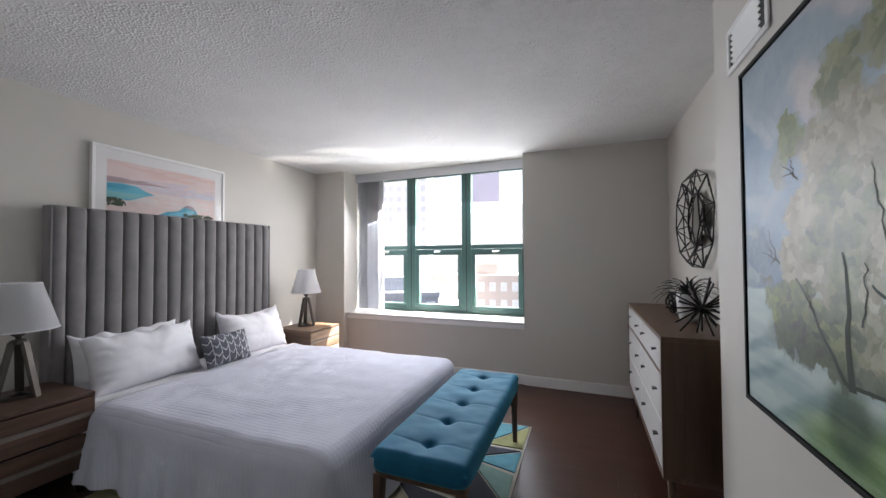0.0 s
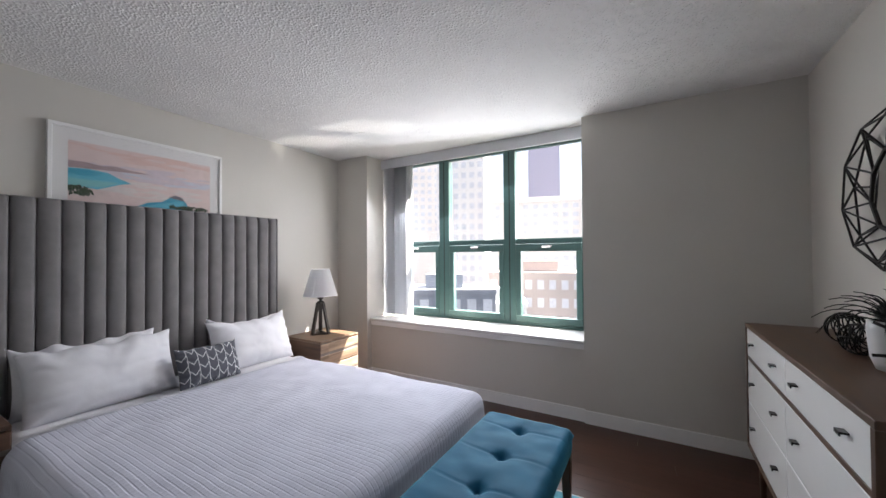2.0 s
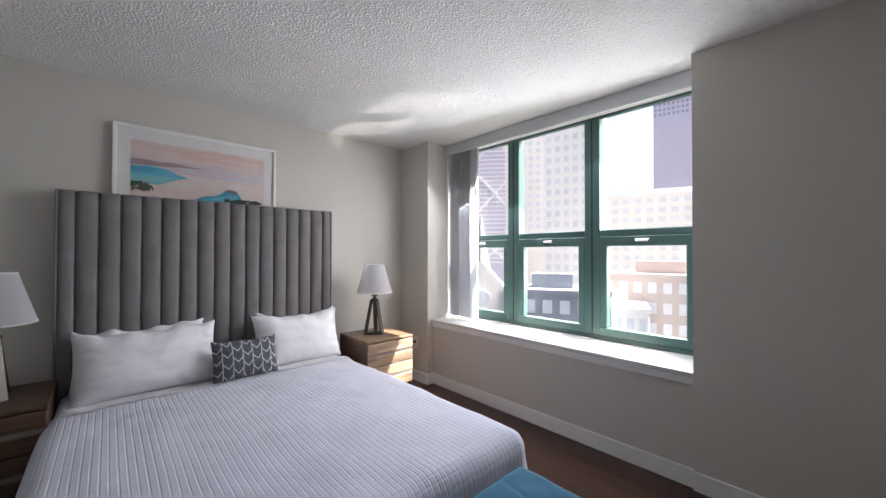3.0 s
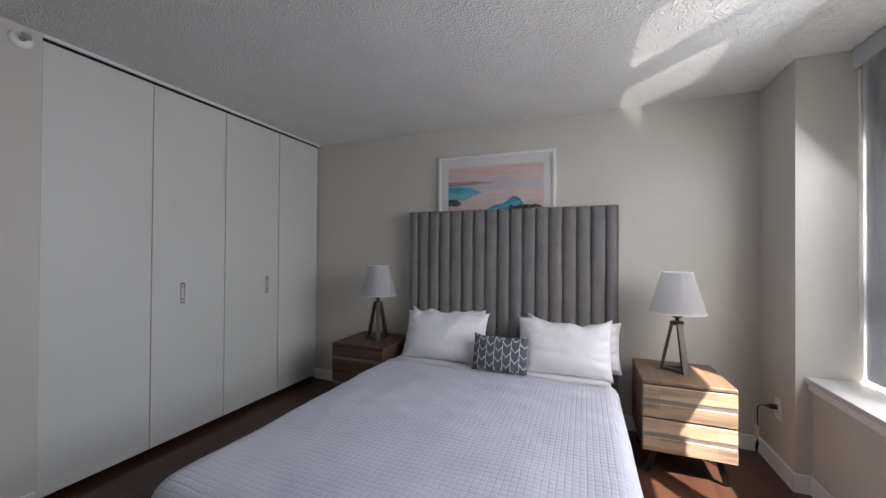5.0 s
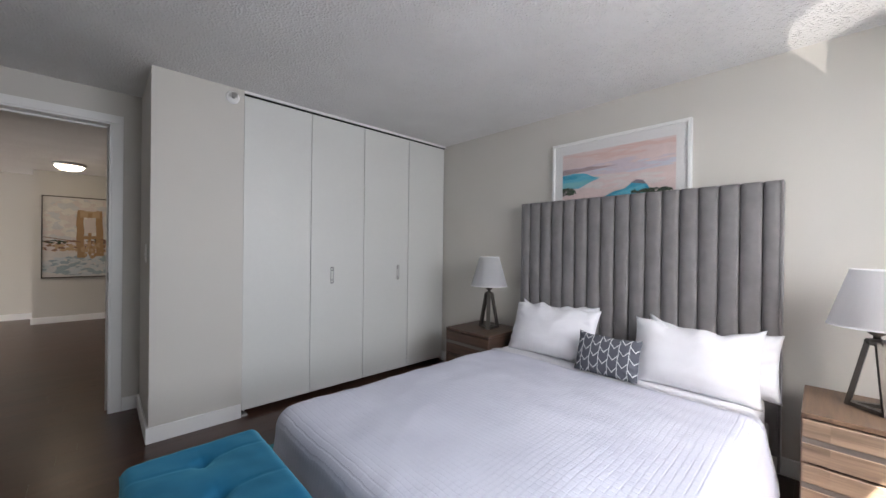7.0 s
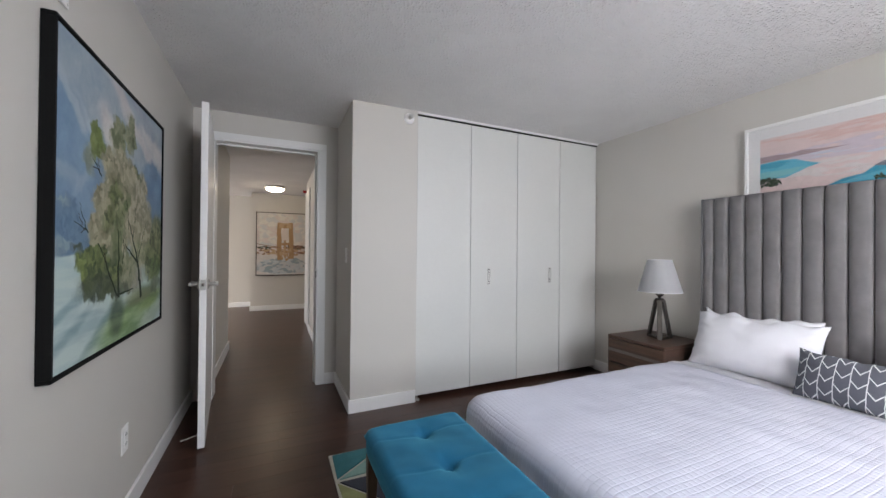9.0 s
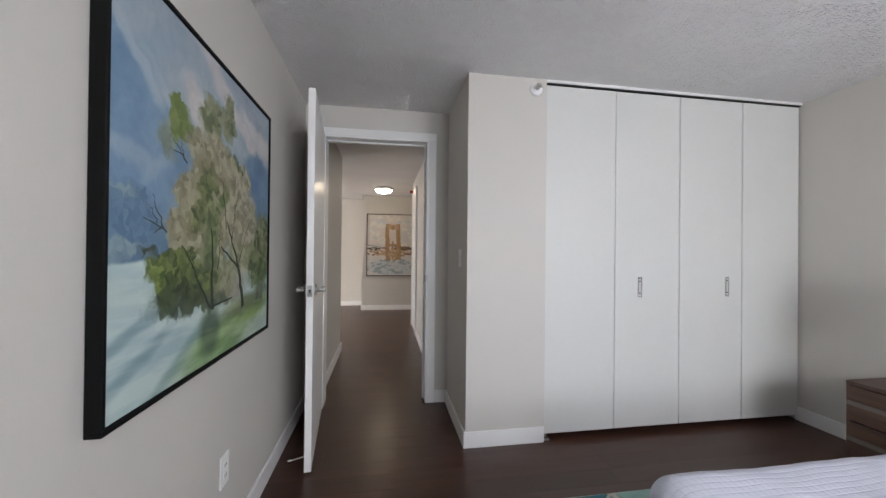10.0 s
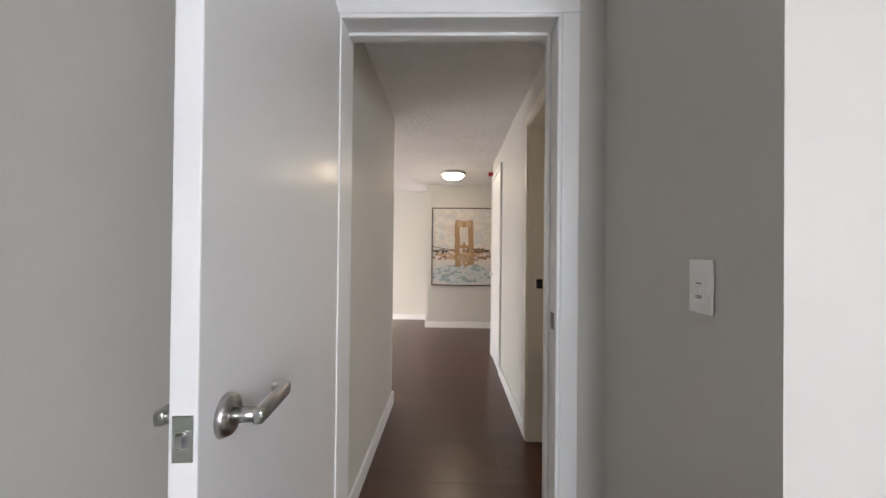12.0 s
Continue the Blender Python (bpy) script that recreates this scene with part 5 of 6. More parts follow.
W("l", (0.16, 0.19, 0.09), (0.30, 0.31, 0.18), 0.66, 0.66, 0.08, 0.05, 0, 0.5, 0.7)
W("l", (0.04, 0.075, 0.02), (0.12, 0.17, 0.055), 0.92, 0.74, 0.10, 0.06, 0, 0.3, 0.85)
W("w", (0.10, 0.17, 0.04), (0.24, 0.33, 0.10), 0.86, 0.885, 0.17, 0.03, -8, 0.5, 0.9)
W("l", LF0, LF1, 0.24, 0.70, 0.115, 0.075, 0, 0.12)
W("l", LF0, LF1, 0.36, 0.73, 0.12, 0.065, 0, 0.2)
W("l", (0.10, 0.15, 0.03), (0.23, 0.29, 0.08), 0.165, 0.70, 0.03, 0.04, 0, 0.4, 0.8)
W("l", (0.024, 0.04, 0.02), (0.065, 0.09, 0.038), 0.29, 0.775, 0.15, 0.045, 4, 0.3, 0.95)
W("l", (0.028, 0.045, 0.022), (0.075, 0.10, 0.045), 0.46, 0.80, 0.10, 0.028, 0, 0.4, 0.85)
W("l", (0.04, 0.06, 0.03), (0.10, 0.12, 0.06), 0.92, 0.83, 0.09, 0.035, 0, 0.4, 0.8)
W("l", (0.04, 0.06, 0.045), (0.08, 0.10, 0.08), 0.13, 0.64, 0.03, 0.014, 0, 0.4)
part("picture", box(-CW / 2 + 0.003, CW / 2 - 0.003, -0.028, -0.0202, 0.003, CH - 0.003), cv.finish(), art, "painted river landscape")

T1, T2, G4 = oil(0.05, 0.066, 0.048, 0.6), oil(0.09, 0.075, 0.06, 0.8), oil(0.045, 0.075, 0.04, 0.8)
for m in (T1, T2, G4):
    m.node_tree.nodes["Principled BSDF"].inputs["Specular IOR Level"].default_value = 0.2
pt = Painter(CW, CH, -0.0283, 4)
for q in ((0.44, 0.82, 0.275, 0.62, 0.012, 0.004), (0.455, 0.83, 0.44, 0.56, 0.021, 0.006), (0.705, 0.86, 0.66, 0.70, 0.028, 0.018), (0.66, 0.70, 0.55, 0.53, 0.017, 0.006), (0.655, 0.70, 0.51, 0.62, 0.013, 0.005), (0.55, 0.56, 0.52, 0.40, 0.006, 0.003), (0.66, 0.68, 0.76, 0.52, 0.006, 0.003), (0.60, 0.60, 0.62, 0.46, 0.006, 0.003), (0.208, 0.587, 0.114, 0.556, 0.006, 0.002), (0.19, 0.58, 0.144, 0.495, 0.006, 0.002), (0.165, 0.565, 0.14, 0.53, 0.004, 0.002), (0.18, 0.575, 0.15, 0.59, 0.004, 0.002), (0.295, 0.386, 0.225, 0.335, 0.006, 0.002), (0.28, 0.375, 0.255, 0.32, 0.005, 0.002), (0.265, 0.365, 0.22, 0.365, 0.004, 0.002), (0.44, 0.82, 0.60, 0.81, 0.010, 0.004), (0.33, 0.69, 0.31, 0.62, 0.005, 0.002), (0.49, 0.70, 0.50, 0.58, 0.006, 0.003)):
    pt.line(T1 if q[4] > 0.005 else T2, *q, 9, 0.006)
pt.finish(art)

# pastel hills over the bed
pic = thing("framed_picture", (WX + 0.001, 2.675, 1.395), "white framed print of pastel sea and blue hills", "picture", rz=90)
QW, QH = 0.945, 0.63
part("mount", box(-QW / 2 + 0.01, QW / 2 - 0.01, -0.022, -0.002, 0.01, QH - 0.01), plain("white_mount", (0.72, 0.71, 0.70), 0.7, grain=200, vary=0.02), pic, "white picture mount")
for q in ((-QW / 2, QW / 2, 0, 0.02), (-QW / 2, QW / 2, QH - 0.02, QH)):
    part("frame_bar", box(q[0], q[1], -0.034, -0.001, q[2], q[3], 0.002), M_TRIM, pic)
for q in ((-QW / 2, -QW / 2 + 0.02), (QW / 2 - 0.02, QW / 2)):
    part("frame_bar", box(q[0], q[1], -0.0335, -0.001, 0.02, QH - 0.02, 0.002), M_TRIM, pic)
IW, IH = 0.775, 0.44
art2 = new("print_area")
art2.parent = pic
art2.location = (0, 0, 0.10)
p2 = Painter(IW, IH, -0.0225, 9)
PK, PL, LV, SK = oil(0.66, 0.46, 0.42), oil(0.68, 0.54, 0.52), oil(0.58, 0.50, 0.55), oil(0.55, 0.56, 0.63)
p2.poly(PL, ((0, 0), (1, 0), (1, 1), (0, 1)))
p2.area([PK, PL], (0.55, 0.06, 0.55, 0.10), 46, (0.09, 0.18), (-0.06, 0.06), 0.22, 0.12)
p2.area([LV, PL], (0.5, 0.32, 0.5, 0.10), 40, (0.09, 0.16), (-0.06, 0.06), 0.2, 0.12)
p2.area([SK, LV], (0.70, 0.36, 0.35, 0.07), 22, (0.08, 0.14), (-0.06, 0.06), 0.2, 0.12)
p2.area([PL, oil(0.66, 0.60, 0.58)], (0.5, 0.58, 0.4, 0.12), 30, (0.08, 0.14), (-0.1, 0.1), 0.25, 0.12)
HB1, HB2, HB3 = oil(0.03, 0.30, 0.44), oil(0.10, 0.42, 0.55), oil(0.20, 0.48, 0.50)
p2.poly(oil(0.36, 0.26, 0.27), ((0, 0.27), (0.1, 0.265), (0.2, 0.285), (0.27, 0.26), (0.36, 0.285), (0.53, 0.305), (0.3, 0.33), (0, 0.36)))
p2.poly(HB2, ((0, 0.37), (0.12, 0.35), (0.23, 0.37), (0.30, 0.43), (0.38, 0.48), (0.30, 0.52), (0.17, 0.62), (0, 0.60)))
p2.poly(HB1, ((0, 0.38), (0.1, 0.37), (0.2, 0.39), (0.12, 0.46), (0, 0.44)))
p2.poly(HB3, ((0, 0.50), (0.2, 0.50), (0.3, 0.49), (0.2, 0.58), (0, 0.62)))
p2.area([T1, G4], (0.05, 0.66, 0.09, 0.06), 34, (0.012, 0.03), (0, 3), 0.8)
p2.poly(HB1, ((0.42, 0.80), (0.5, 0.73), (0.6, 0.70), (0.66, 0.62), (0.70, 0.58), (0.75, 0.60), (0.79, 0.68), (0.82, 0.80)))
p2.poly(HB2, ((0.48, 0.79), (0.58, 0.73), (0.66, 0.70), (0.76, 0.66), (0.78, 0.78)))
p2.poly(oil(0.18, 0.16, 0.19), ((0.65, 0.62), (0.70, 0.575), (0.755, 0.60), (0.78, 0.66), (0.70, 0.635)))
p2.area([T1, G4], (0.82, 0.77, 0.16, 0.03), 34, (0.012, 0.028), (0, 3), 0.8)
p2.area([oil(0.5, 0.42, 0.3), T2], (0.4, 0.9, 0.5, 0.07), 30, (0.05, 0.09), (0, 0.3), 0.3)
p2.finish(art2)
pg = part("glazing", box(-QW / 2 + 0.02, QW / 2 - 0.02, -0.0275, -0.0255, 0.02, QH - 0.02), M_GLASS, pic, "clear picture glass")
pg.visible_shadow = False

# bridge painting at the hall's end
hp = thing("bridge_painting", (-0.095, -4.249, 0.675), "silver framed abstract painting of a brown bridge tower", "painting", rz=180)
VW, VH = 0.99, 1.235
part("canvas", box(-VW / 2 + 0.01, VW / 2 - 0.01, -0.022, -0.003, 0.01, VH - 0.01), oil(0.60, 0.57, 0.54), hp)
for q in ((-VW / 2, VW / 2, 0, 0.014), (-VW / 2, VW / 2, VH - 0.014, VH)):
    part("frame_bar", box(q[0], q[1], -0.034, -0.001, q[2], q[3], 0.002), M_PEWTER, hp)
for q in ((-VW / 2, -VW / 2 + 0.014), (VW / 2 - 0.014, VW / 2)):
    part("frame_bar", box(q[0], q[1], -0.0335, -0.001, 0.014, VH - 0.014, 0.002), M_PEWTER, hp)
art3 = new("painted_area")
art3.parent = hp
art3.location = (0, 0, 0.014)
p3 = Painter(VW - 0.03, VH - 0.03, -0.0225, 13)
LG, LP, BN, BN2, RU = oil(0.55, 0.55, 0.55), oil(0.62, 0.55, 0.52), oil(0.36, 0.22, 0.11), oil(0.46, 0.32, 0.19), oil(0.22, 0.12, 0.08)
p3.area([LG, LP, oil(0.66, 0.63, 0.58)], (0.5, 0.3, 0.55, 0.32), 120, (0.05, 0.12), (-0.4, 0.4), 0.5)
p3.area([BN2, RU, LP], (0.45, 0.62, 0.5, 0.07), 80, (0.03, 0.08), (-0.2, 0.2), 0.35)
p3.area([T1, RU], (0.72, 0.55, 0.22, 0.03), 26, (0.02, 0.05), (-0.3, 0.2), 0.35)
p3.area([T1, RU], (0.14, 0.56, 0.12, 0.02), 12, (0.02, 0.04), (-0.3, 0.2), 0.35)
p3.area([oil(0.30, 0.36, 0.39), LG, oil(0.5, 0.54, 0.56)], (0.5, 0.86, 0.55, 0.12), 90, (0.04, 0.09), (-0.3, 0.3), 0.35)
for q in ((0.41, 0.15, 0.415, 0.76, 0.075, 0.09), (0.63, 0.15, 0.64, 0.74, 0.075, 0.09), (0.41, 0.20, 0.63, 0.20, 0.10, 0.10), (0.42, 0.50, 0.62, 0.50, 0.05, 0.05), (0.52, 0.18, 0.52, 0.70, 0.05, 0.03)):
    p3.line(BN if q[4] < 0.08 else BN2, *q, 7, 0.01)
p3.poly(LP, ((0.46, 0.27), (0.52, 0.24), (0.58, 0.27), (0.58, 0.44), (0.46, 0.44)))
p3.line(RU, 0.0, 0.50, 0.42, 0.56, 0.012, 0.012)
p3.line(RU, 0.64, 0.52, 1.0, 0.60, 0.012, 0.012)
p3.area([BN, BN2], (0.52, 0.66, 0.14, 0.10), 30, (0.02, 0.05), (1.2, 1.9), 0.4)
p3.finish(art3)

# ---- fixtures ----
lampc = thing("ceiling_lamp", (0.075, -3.32, CZ - 0.001), "lit flush ceiling lamp with frosted glass and nickel ring", "ceiling lamp")
part("ring", lathe([(0.155, 0.0), (0.165, -0.008), (0.165, -0.03), (0.15, -0.038), (0.14, -0.035)], 40), M_STEEL, lampc, "", True)
part("glass_bowl", lathe([(0.148, -0.034), (0.135, -0.06), (0.10, -0.082), (0.05, -0.094), (0.004, -0.097)], 40), M_GLOW, lampc, "glowing frosted glass bowl", True)

# unseen second lamp, added to brighten the bath and its door jamb
copy_thing(lampc, pose(-1.15, -0.9, CZ - 0.001))

strobe = thing("fire_alarm", (HW, -2.80, 2.14), "small red fire alarm box on the hall wall", "alarm")
part("housing", box(0.0, 0.055, -0.03, 0.02, -0.02, 0.02, 0.005), plain("red_plastic", (0.45, 0.02, 0.02), 0.4, vary=0.05), strobe)
part("lens", box(0.055, 0.062, -0.02, 0.01, -0.012, 0.012, 0.003), M_WHITEPLASTIC, strobe)

spr = thing("sprinkler_head", (-0.872, SY + 0.001, 2.205), "white sidewall sprinkler head with round plate", "sprinkler")
bm = lathe([(0.042, 0.0), (0.042, 0.004), (0.034, 0.012), (0.016, 0.014)], 28)
bmesh.ops.rotate(bm, verts=bm.verts[:], cent=(0, 0, 0), matrix=Matrix.Rotation(radians(-90), 3, "X"))
part("plate", bm, M_WHITEPLASTIC, spr, "", True)
bm = bmesh.new()
rod(bm, (0, 0.012, 0), (0, 0.035, 0), 0.011)
rod(bm, (0, 0.03, 0.012), (0, 0.055, 0.012), 0.004)
rod(bm, (0, 0.03, -0.012), (0, 0.055, -0.012), 0.004)
bx(bm, -0.017, 0.017, 0.053, 0.057, -0.012, 0.018, 0.001)
part("nozzle", bm, M_STEEL, spr, "dull metal sprinkler nozzle")


def wall_plate(name, at, rz, label, kind):
    ob = thing(name, at, label, "switch" if kind == "switch" else "outlet", rz=rz)
    part("plate", box(-0.036, 0.036, -0.006, -0.0005, -0.058, 0.058, 0.003, 2), M_WHITEPLASTIC, ob)
    if kind == "switch":
        part("rocker", box(-0.017, 0.017, -0.009, -0.005, -0.034, 0.034, 0.002), M_WHITEPLASTIC, ob)
        part("slider", box(-0.008, 0.008, -0.012, -0.008, -0.016, 0.0, 0.001), M_WHITEPLASTIC, ob)
        for mz in (0.006, -0.021, -0.025):
            part("mark", box(-0.009, 0.009, -0.0098, -0.0085, mz, mz + 0.0022), M_GROOVE, ob, "dark grey printed mark")
    else:
        for s in (-0.02, 0.02):
            q = part("socket", box(-0.016, 0.016, -0.008, -0.005, s - 0.014, s + 0.014, 0.003), M_WHITEPLASTIC, ob)
            part("slots", bx(box(-0.008, -0.005, -0.0085, -0.0078, s - 0.005, s + 0.006), 0.005, 0.008, -0.0085, -0.0078, s - 0.005, s + 0.006), M_BLACK, q)
    return ob


wall_plate("light_switch", (RET + 0.0005, 0.737, 1.14), 90, "white rocker light switch plate on the wall", "switch")
wall_plate("wall_outlet", (EX - 0.0005, 1.59, 0.355), -90, "white double wall outlet under the painting", "outlet")
wall_plate("wall_outlet", (-2.655, PY - 0.0005, 0.36), 0, "white wall outlet with a cord plugged in", "outlet")
cord = thing("plug_cord", (-2.655, PY, 0.37), "black plug with hanging cord and paper tag", "cord")
part("plug", bx(box(-0.013, 0.013, -0.045, -0.0095, -0.012, 0.012, 0.004, 2), -0.006, 0.006, -0.06, -0.043, -0.006, 0.006, 0.002), M_BLACK, cord)
bm = bmesh.new()
path_ = [Vector((0.0, -0.058, 0)), Vector((-0.02, -0.075, -0.004)), Vector((-0.045, -0.082, -0.03)), Vector((-0.055, -0.08, -0.09)), Vector((-0.06, -0.075, -0.17)), Vector((-0.08, -0.07, -0.25))]
for a, c in zip(path_, path_[1:]):
    rod(bm, a, c, 0.0035, sides=8)
part("cable", bm, M_BLACK, cord)
part("tag", box(-0.085, -0.025, -0.085, -0.083, -0.215, -0.135, 0.0), plain("paper_tag", (0.75, 0.55, 0.48), 0.7, vary=0.05), cord, "pale orange paper tag")
part("cable_end", rod(bmesh.new(), (-0.08, -0.07, -0.25), (-0.095, -0.07, -0.31), 0.008, 0.006), M_BLACK, cord)

vent = thing("air_vent", (EX - 0.0005, 2.265, 1.918), "white slatted supply vent above the painting", "vent", rz=-90)
VX = 0.135
# black sheet stands for the shade of the opening behind the slats
part("backing", box(-VX, VX, -0.003, -0.0005, 0.0, 0.12), M_BLACK, vent)
for q in ((-VX - 0.02, VX + 0.02, -0.02, 0.0), (-VX - 0.02, VX + 0.02, 0.12, 0.14)):
    part("frame_bar", box(q[0], q[1], -0.008, -0.0005, q[2], q[3], 0.002), M_TRIM, vent)
for q in ((-VX - 0.02, -VX), (VX, VX + 0.02)):
    part("frame_bar", box(q[0], q[1], -0.0075, -0.0005, 0.0, 0.12, 0.002), M_TRIM, vent)
for k in range(6):
    bm = bmesh.new()
    z = 0.010 + 0.020 * k
    beam(bm, (-VX + 0.03, -0.008, z), (VX - 0.03, -0.008, z), 0.002, 0.013, (0, -0.7, 0.7))
    part("slat", bm, M_TRIM, vent)

for sx in (-VX - 0.01, VX + 0.01):
    for z in (-0.01, 0.13):
        part("screw", rod(bmesh.new(), (sx, -0.0085, z), (sx, -0.004, z), 0.004), M_STEEL, vent)

# ---- the city outside ----
build("ground", box(-900, 900, 5.2, 1500, -30.2, -30.0), plain("street", (0.09, 0.09, 0.09), 0.9, grain=0.3, relief=0.0, vary=0.3, big=0.02), "grey street level far below", "ground")


def facade(name, ang, dist, width, depth, z1, floors, cols, wall, glass, label, band=False, turn=0.0, roof=True):
    """A tower whose middle lies ang degrees to the left of straight out of the window."""
    a = radians(ang)
    at = (-0.5 - dist * math.sin(a), 2.5 + dist * math.cos(a), -30.0)
    ob = thing(name, at, label, "building", rz=ang + turn)
    h = z1 + 30
    part("wall", box(-width / 2, width / 2, 0, depth, 0, h), wall, ob)
    fh = h / floors
    for side in range(2):
        n = 1 if band else cols if side == 0 else max(2, int(cols * depth / width))
        L = width if side == 0 else depth
        lim = 150 if side == 0 else 60
        lo = 0 if n * floors <= lim else int(floors - lim / n)
        for r in range(max(0, lo), floors):
            if band:
                cells = ((0.02, 0.98),)
            else:
                cells = [((k + 0.22) / n, (k + 0.78) / n) for k in range(n)]
            for c0, c1 in cells:
                z0 = r * fh
                if side == 0:
                    bm = box(-L / 2 + L * c0, -L / 2 + L * c1, -0.12, 0.1, z0 + fh * 0.28, z0 + fh * 0.80)
                else:
                    bm = box(width / 2 - 0.1, width / 2 + 0.12, L * c0, L * c1, z0 + fh * 0.28, z0 + fh * 0.80)
                part("window", bm, glass, ob)
    if roof:
        part("roof_parapet", box(-width / 2 - 0.2, width / 2 + 0.2, -0.2, depth, h, h + 0.8), wall, ob)
        part("plant_room", box(-width / 4, width / 6, depth * 0.3, depth * 0.7, h, h + 3.2), wall, ob)
    return ob


M_B1 = plain("pale_stone", (0.74, 0.71, 0.68), 0.8, grain=2, relief=0.0, vary=0.1, big=0.1)
M_B2 = plain("brown_brick", (0.46, 0.40, 0.375), 0.85, grain=3, relief=0.0, vary=0.15, big=0.2)
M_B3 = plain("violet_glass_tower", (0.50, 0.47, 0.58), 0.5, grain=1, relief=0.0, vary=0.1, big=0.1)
M_B4 = plain("white_concrete", (0.75, 0.74, 0.73), 0.8, grain=2, relief=0.0, vary=0.08, big=0.1)
M_B5 = plain("slate_roof", (0.26, 0.28, 0.32), 0.8, grain=2, relief=0.0, vary=0.15, big=0.2)
# window glass paled: the washed-out look of the glare is in its colour
M_BG = plain("glare_paled_glass", (0.60, 0.62, 0.66), 0.4, grain=2, relief=0.0, vary=0.2, big=0.2)
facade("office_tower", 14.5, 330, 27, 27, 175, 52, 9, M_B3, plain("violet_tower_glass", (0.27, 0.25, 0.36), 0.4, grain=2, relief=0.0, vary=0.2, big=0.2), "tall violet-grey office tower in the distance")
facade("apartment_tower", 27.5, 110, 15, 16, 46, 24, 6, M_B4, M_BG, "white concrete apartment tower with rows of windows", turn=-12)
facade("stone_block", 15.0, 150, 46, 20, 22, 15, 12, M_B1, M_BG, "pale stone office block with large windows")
facade("stone_tower", 34.0, 190, 22, 22, 110, 36, 6, M_B1, M_BG, "tall pale stone tower with windows paled for glare")
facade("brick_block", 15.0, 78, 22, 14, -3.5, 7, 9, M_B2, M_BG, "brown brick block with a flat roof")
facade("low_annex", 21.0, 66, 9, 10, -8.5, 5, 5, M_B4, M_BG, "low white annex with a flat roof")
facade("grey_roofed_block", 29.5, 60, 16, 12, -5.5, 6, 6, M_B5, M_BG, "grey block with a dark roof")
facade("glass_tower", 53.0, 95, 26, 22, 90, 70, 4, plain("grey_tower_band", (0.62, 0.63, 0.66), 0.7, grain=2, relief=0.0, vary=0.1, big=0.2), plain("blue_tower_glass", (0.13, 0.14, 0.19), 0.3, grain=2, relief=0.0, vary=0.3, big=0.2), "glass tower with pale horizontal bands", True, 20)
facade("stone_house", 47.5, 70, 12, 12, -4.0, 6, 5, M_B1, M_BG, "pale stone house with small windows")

# a tapering braced tower and a stone church nearer by
brace = thing("braced_tower", (-0.5 - 420 * math.sin(radians(39)), 2.5 + 420 * math.cos(radians(39)), -30), "very tall tapering dark tower with diagonal bracing", "building", rz=39)
tw0, tw1, th_ = 34, 20, 330
bm = bmesh.new()
lo = [bm.verts.new((sx * tw0, sy * tw0 + tw0, 0)) for sx, sy in ((-1, -1), (1, -1), (1, 1), (-1, 1))]
hi = [bm.verts.new((sx * tw1, sy * tw1 + tw0, th_)) for sx, sy in ((-1, -1), (1, -1), (1, 1), (-1, 1))]
bm.faces.new(hi)
for k in range(4):
    bm.faces.new((lo[k], lo[(k + 1) % 4], hi[(k + 1) % 4], hi[k]))
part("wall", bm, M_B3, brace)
for k in range(5):
    z0, z1 = k * 66, (k + 1) * 66
    w0, w1 = tw0 + (tw1 - tw0) * z0 / th_, tw0 + (tw1 - tw0) * z1 / th_
    for s in (-1, 1):
        bm = bmesh.new()
        beam(bm, (-s * w0, tw0 - w0 - 0.4, z0), (s * w1, tw0 - w1 - 0.4, z1), 2.2, 0.6, (0, -1, 0))
        part("brace", bm, M_B4, brace)
for k in range(60):
    z = 20 + k * 5
    w = tw0 + (tw1 - tw0) * z / th_
    part("floor_band", box(-w, w, tw0 - w - 0.25, tw0 - w + 0.3, z, z + 1.4), M_B1, brace)

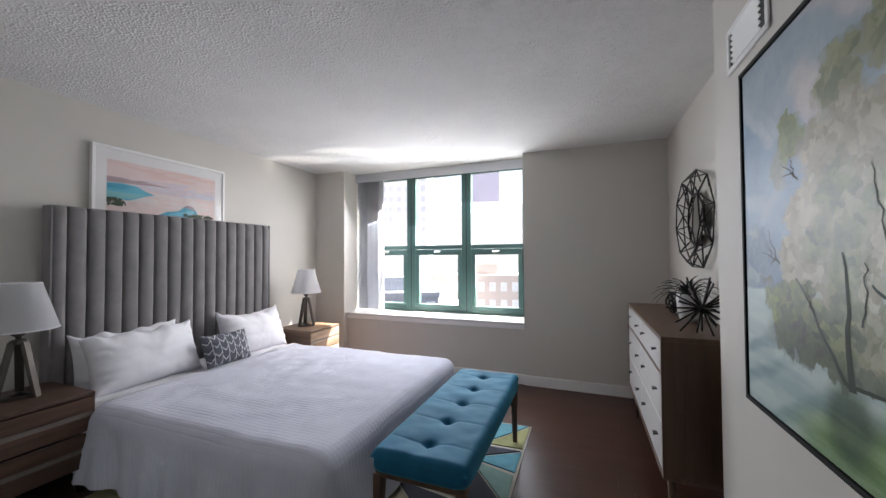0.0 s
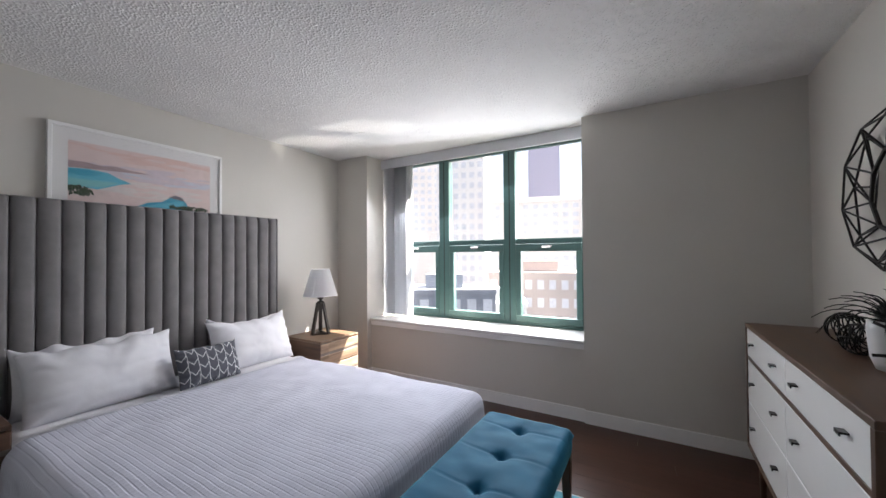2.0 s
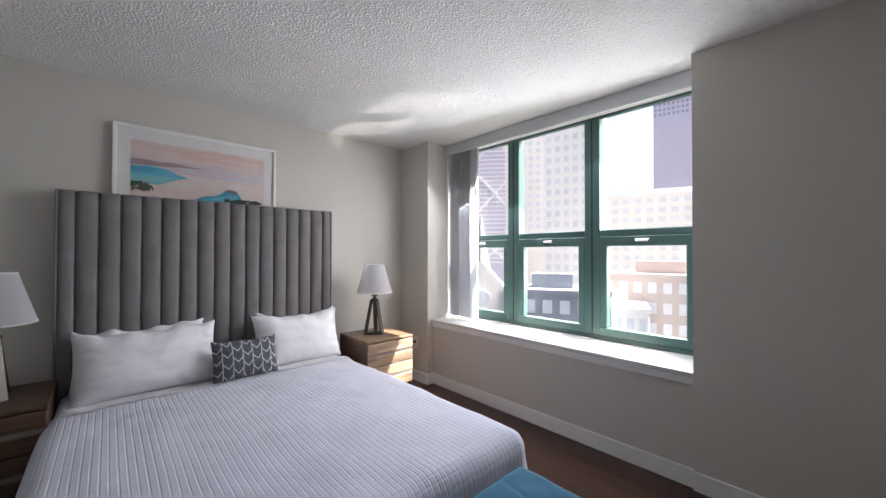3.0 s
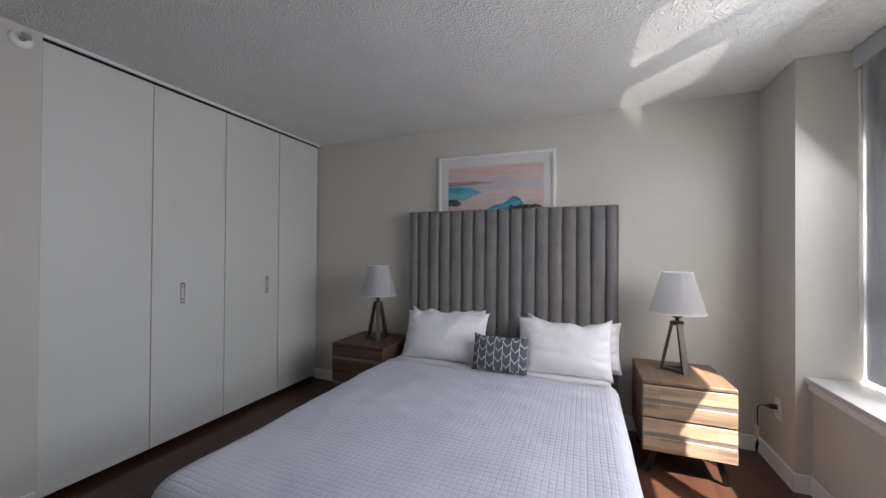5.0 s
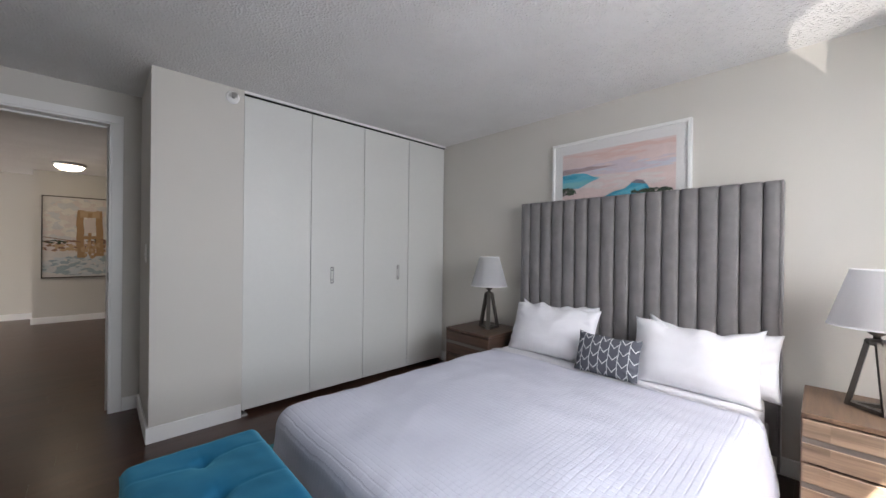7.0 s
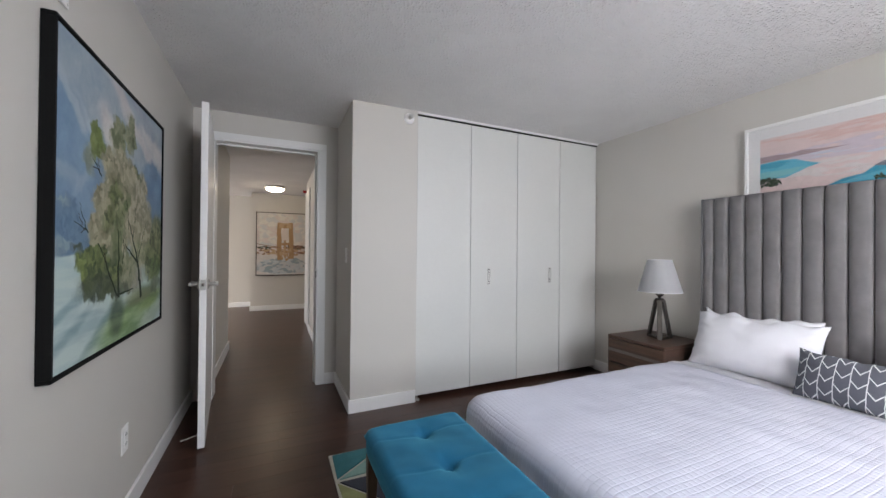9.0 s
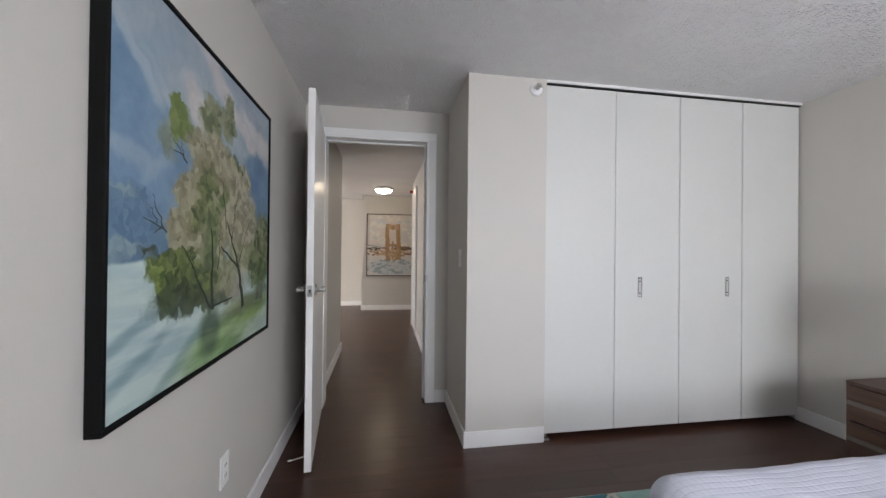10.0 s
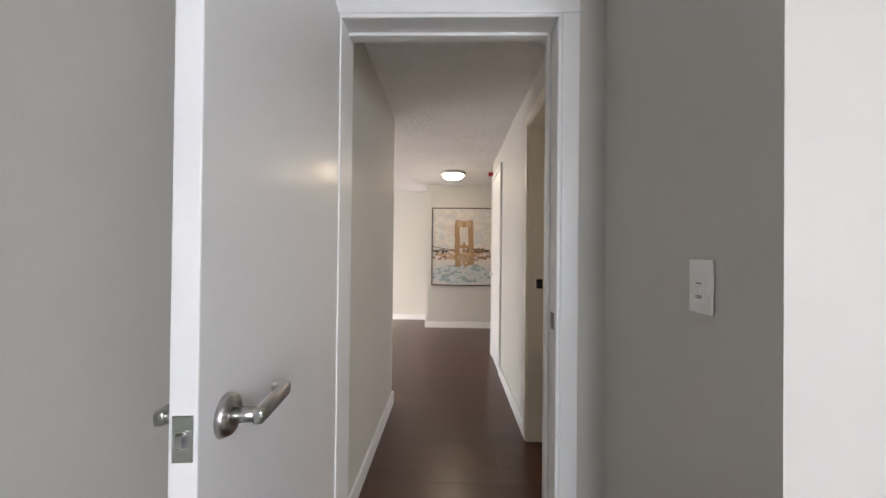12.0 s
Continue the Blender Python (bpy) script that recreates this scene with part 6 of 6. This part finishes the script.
church = thing("church", (-0.5 - 62 * math.sin(radians(41)), 2.5 + 62 * math.cos(radians(41)), -30), "pale stone church front with rose window and gable", "church", rz=41)
bm = box(-7, 7, 0, 24, 0, 22)
a, c, d = bm.verts.new((-7, 0, 22)), bm.verts.new((7, 0, 22)), bm.verts.new((0, 0, 30))
e, f, g = bm.verts.new((-7, 24, 22)), bm.verts.new((7, 24, 22)), bm.verts.new((0, 24, 30))
for q in ((a, c, d), (e, g, f), (a, d, g, e), (c, f, g, d)):
    bm.faces.new(q)
part("wall", bm, M_B1, church)
part("rose_window", rod(bmesh.new(), (0, -0.15, 23.5), (0, 0.1, 23.5), 1.5, sides=24), M_BG, church)
for sx in (-3.4, 0, 3.4):
    bm = box(sx - 0.9, sx + 0.9, -0.15, 0.1, 12, 18.5)
    rod(bm, (sx, -0.15, 18.5), (sx, 0.1, 18.5), 0.9, sides=18)
    part("arched_window", bm, M_BG, church)
part("spire", rod(bmesh.new(), (0, 4, 27), (0, 4, 38), 2.0, 0.1, 8), M_B5, church)

# ---- floor boards ----
PWID, PGAP = 0.125, 0.0007
plank_len = 1.22


def plank_mesh(length):
    bm = box(0, length - PGAP, 0, PWID - PGAP, -0.01, 0.0)
    me = bpy.data.meshes.new("plank")
    bmesh.ops.recalc_face_normals(bm, faces=bm.faces)
    bm.to_mesh(me)
    bm.free()
    me.materials.append(M_FLOOR)
    return me


full = plank_mesh(plank_len)
floor_ob = bpy.data.objects["floor"]
rp = random.Random(2)
regions = ((WX, EX2, 0.0, 4.5), (HW - 0.14, HE + 0.15, -5.0, 0.0), (HE + 0.15, 3.9, -5.0, 0.0), (-2.0, HW - 0.14, -4.375, -2.75))
count = 0
rest = bmesh.new()
for n, (x0, x1, y0, y1) in enumerate(regions):
    rows_ = int(math.ceil((y1 - y0) / PWID))
    for r in range(rows_):
        x = x0 - rp.uniform(0, plank_len)
        while x < x1:
            a, c = max(x, x0), min(x + plank_len, x1)
            if c - a > 0.02:
                if n < 2 and count < 290:
                    ob = new("plank", full if c - a > plank_len - 0.001 else plank_mesh(c - a))
                    ob.parent = floor_ob
                    ob.location = (a, y0 + r * PWID, 0)
                    count += 1
                else:
                    bx(rest, a, c - PGAP, y0 + r * PWID, y0 + (r + 1) * PWID - PGAP, -0.01, 0.0)
            x += plank_len
if len(rest.verts):
    ob = part("plank_rest", rest, M_FLOOR, floor_ob)
    tagged(ob, kind="stuff")
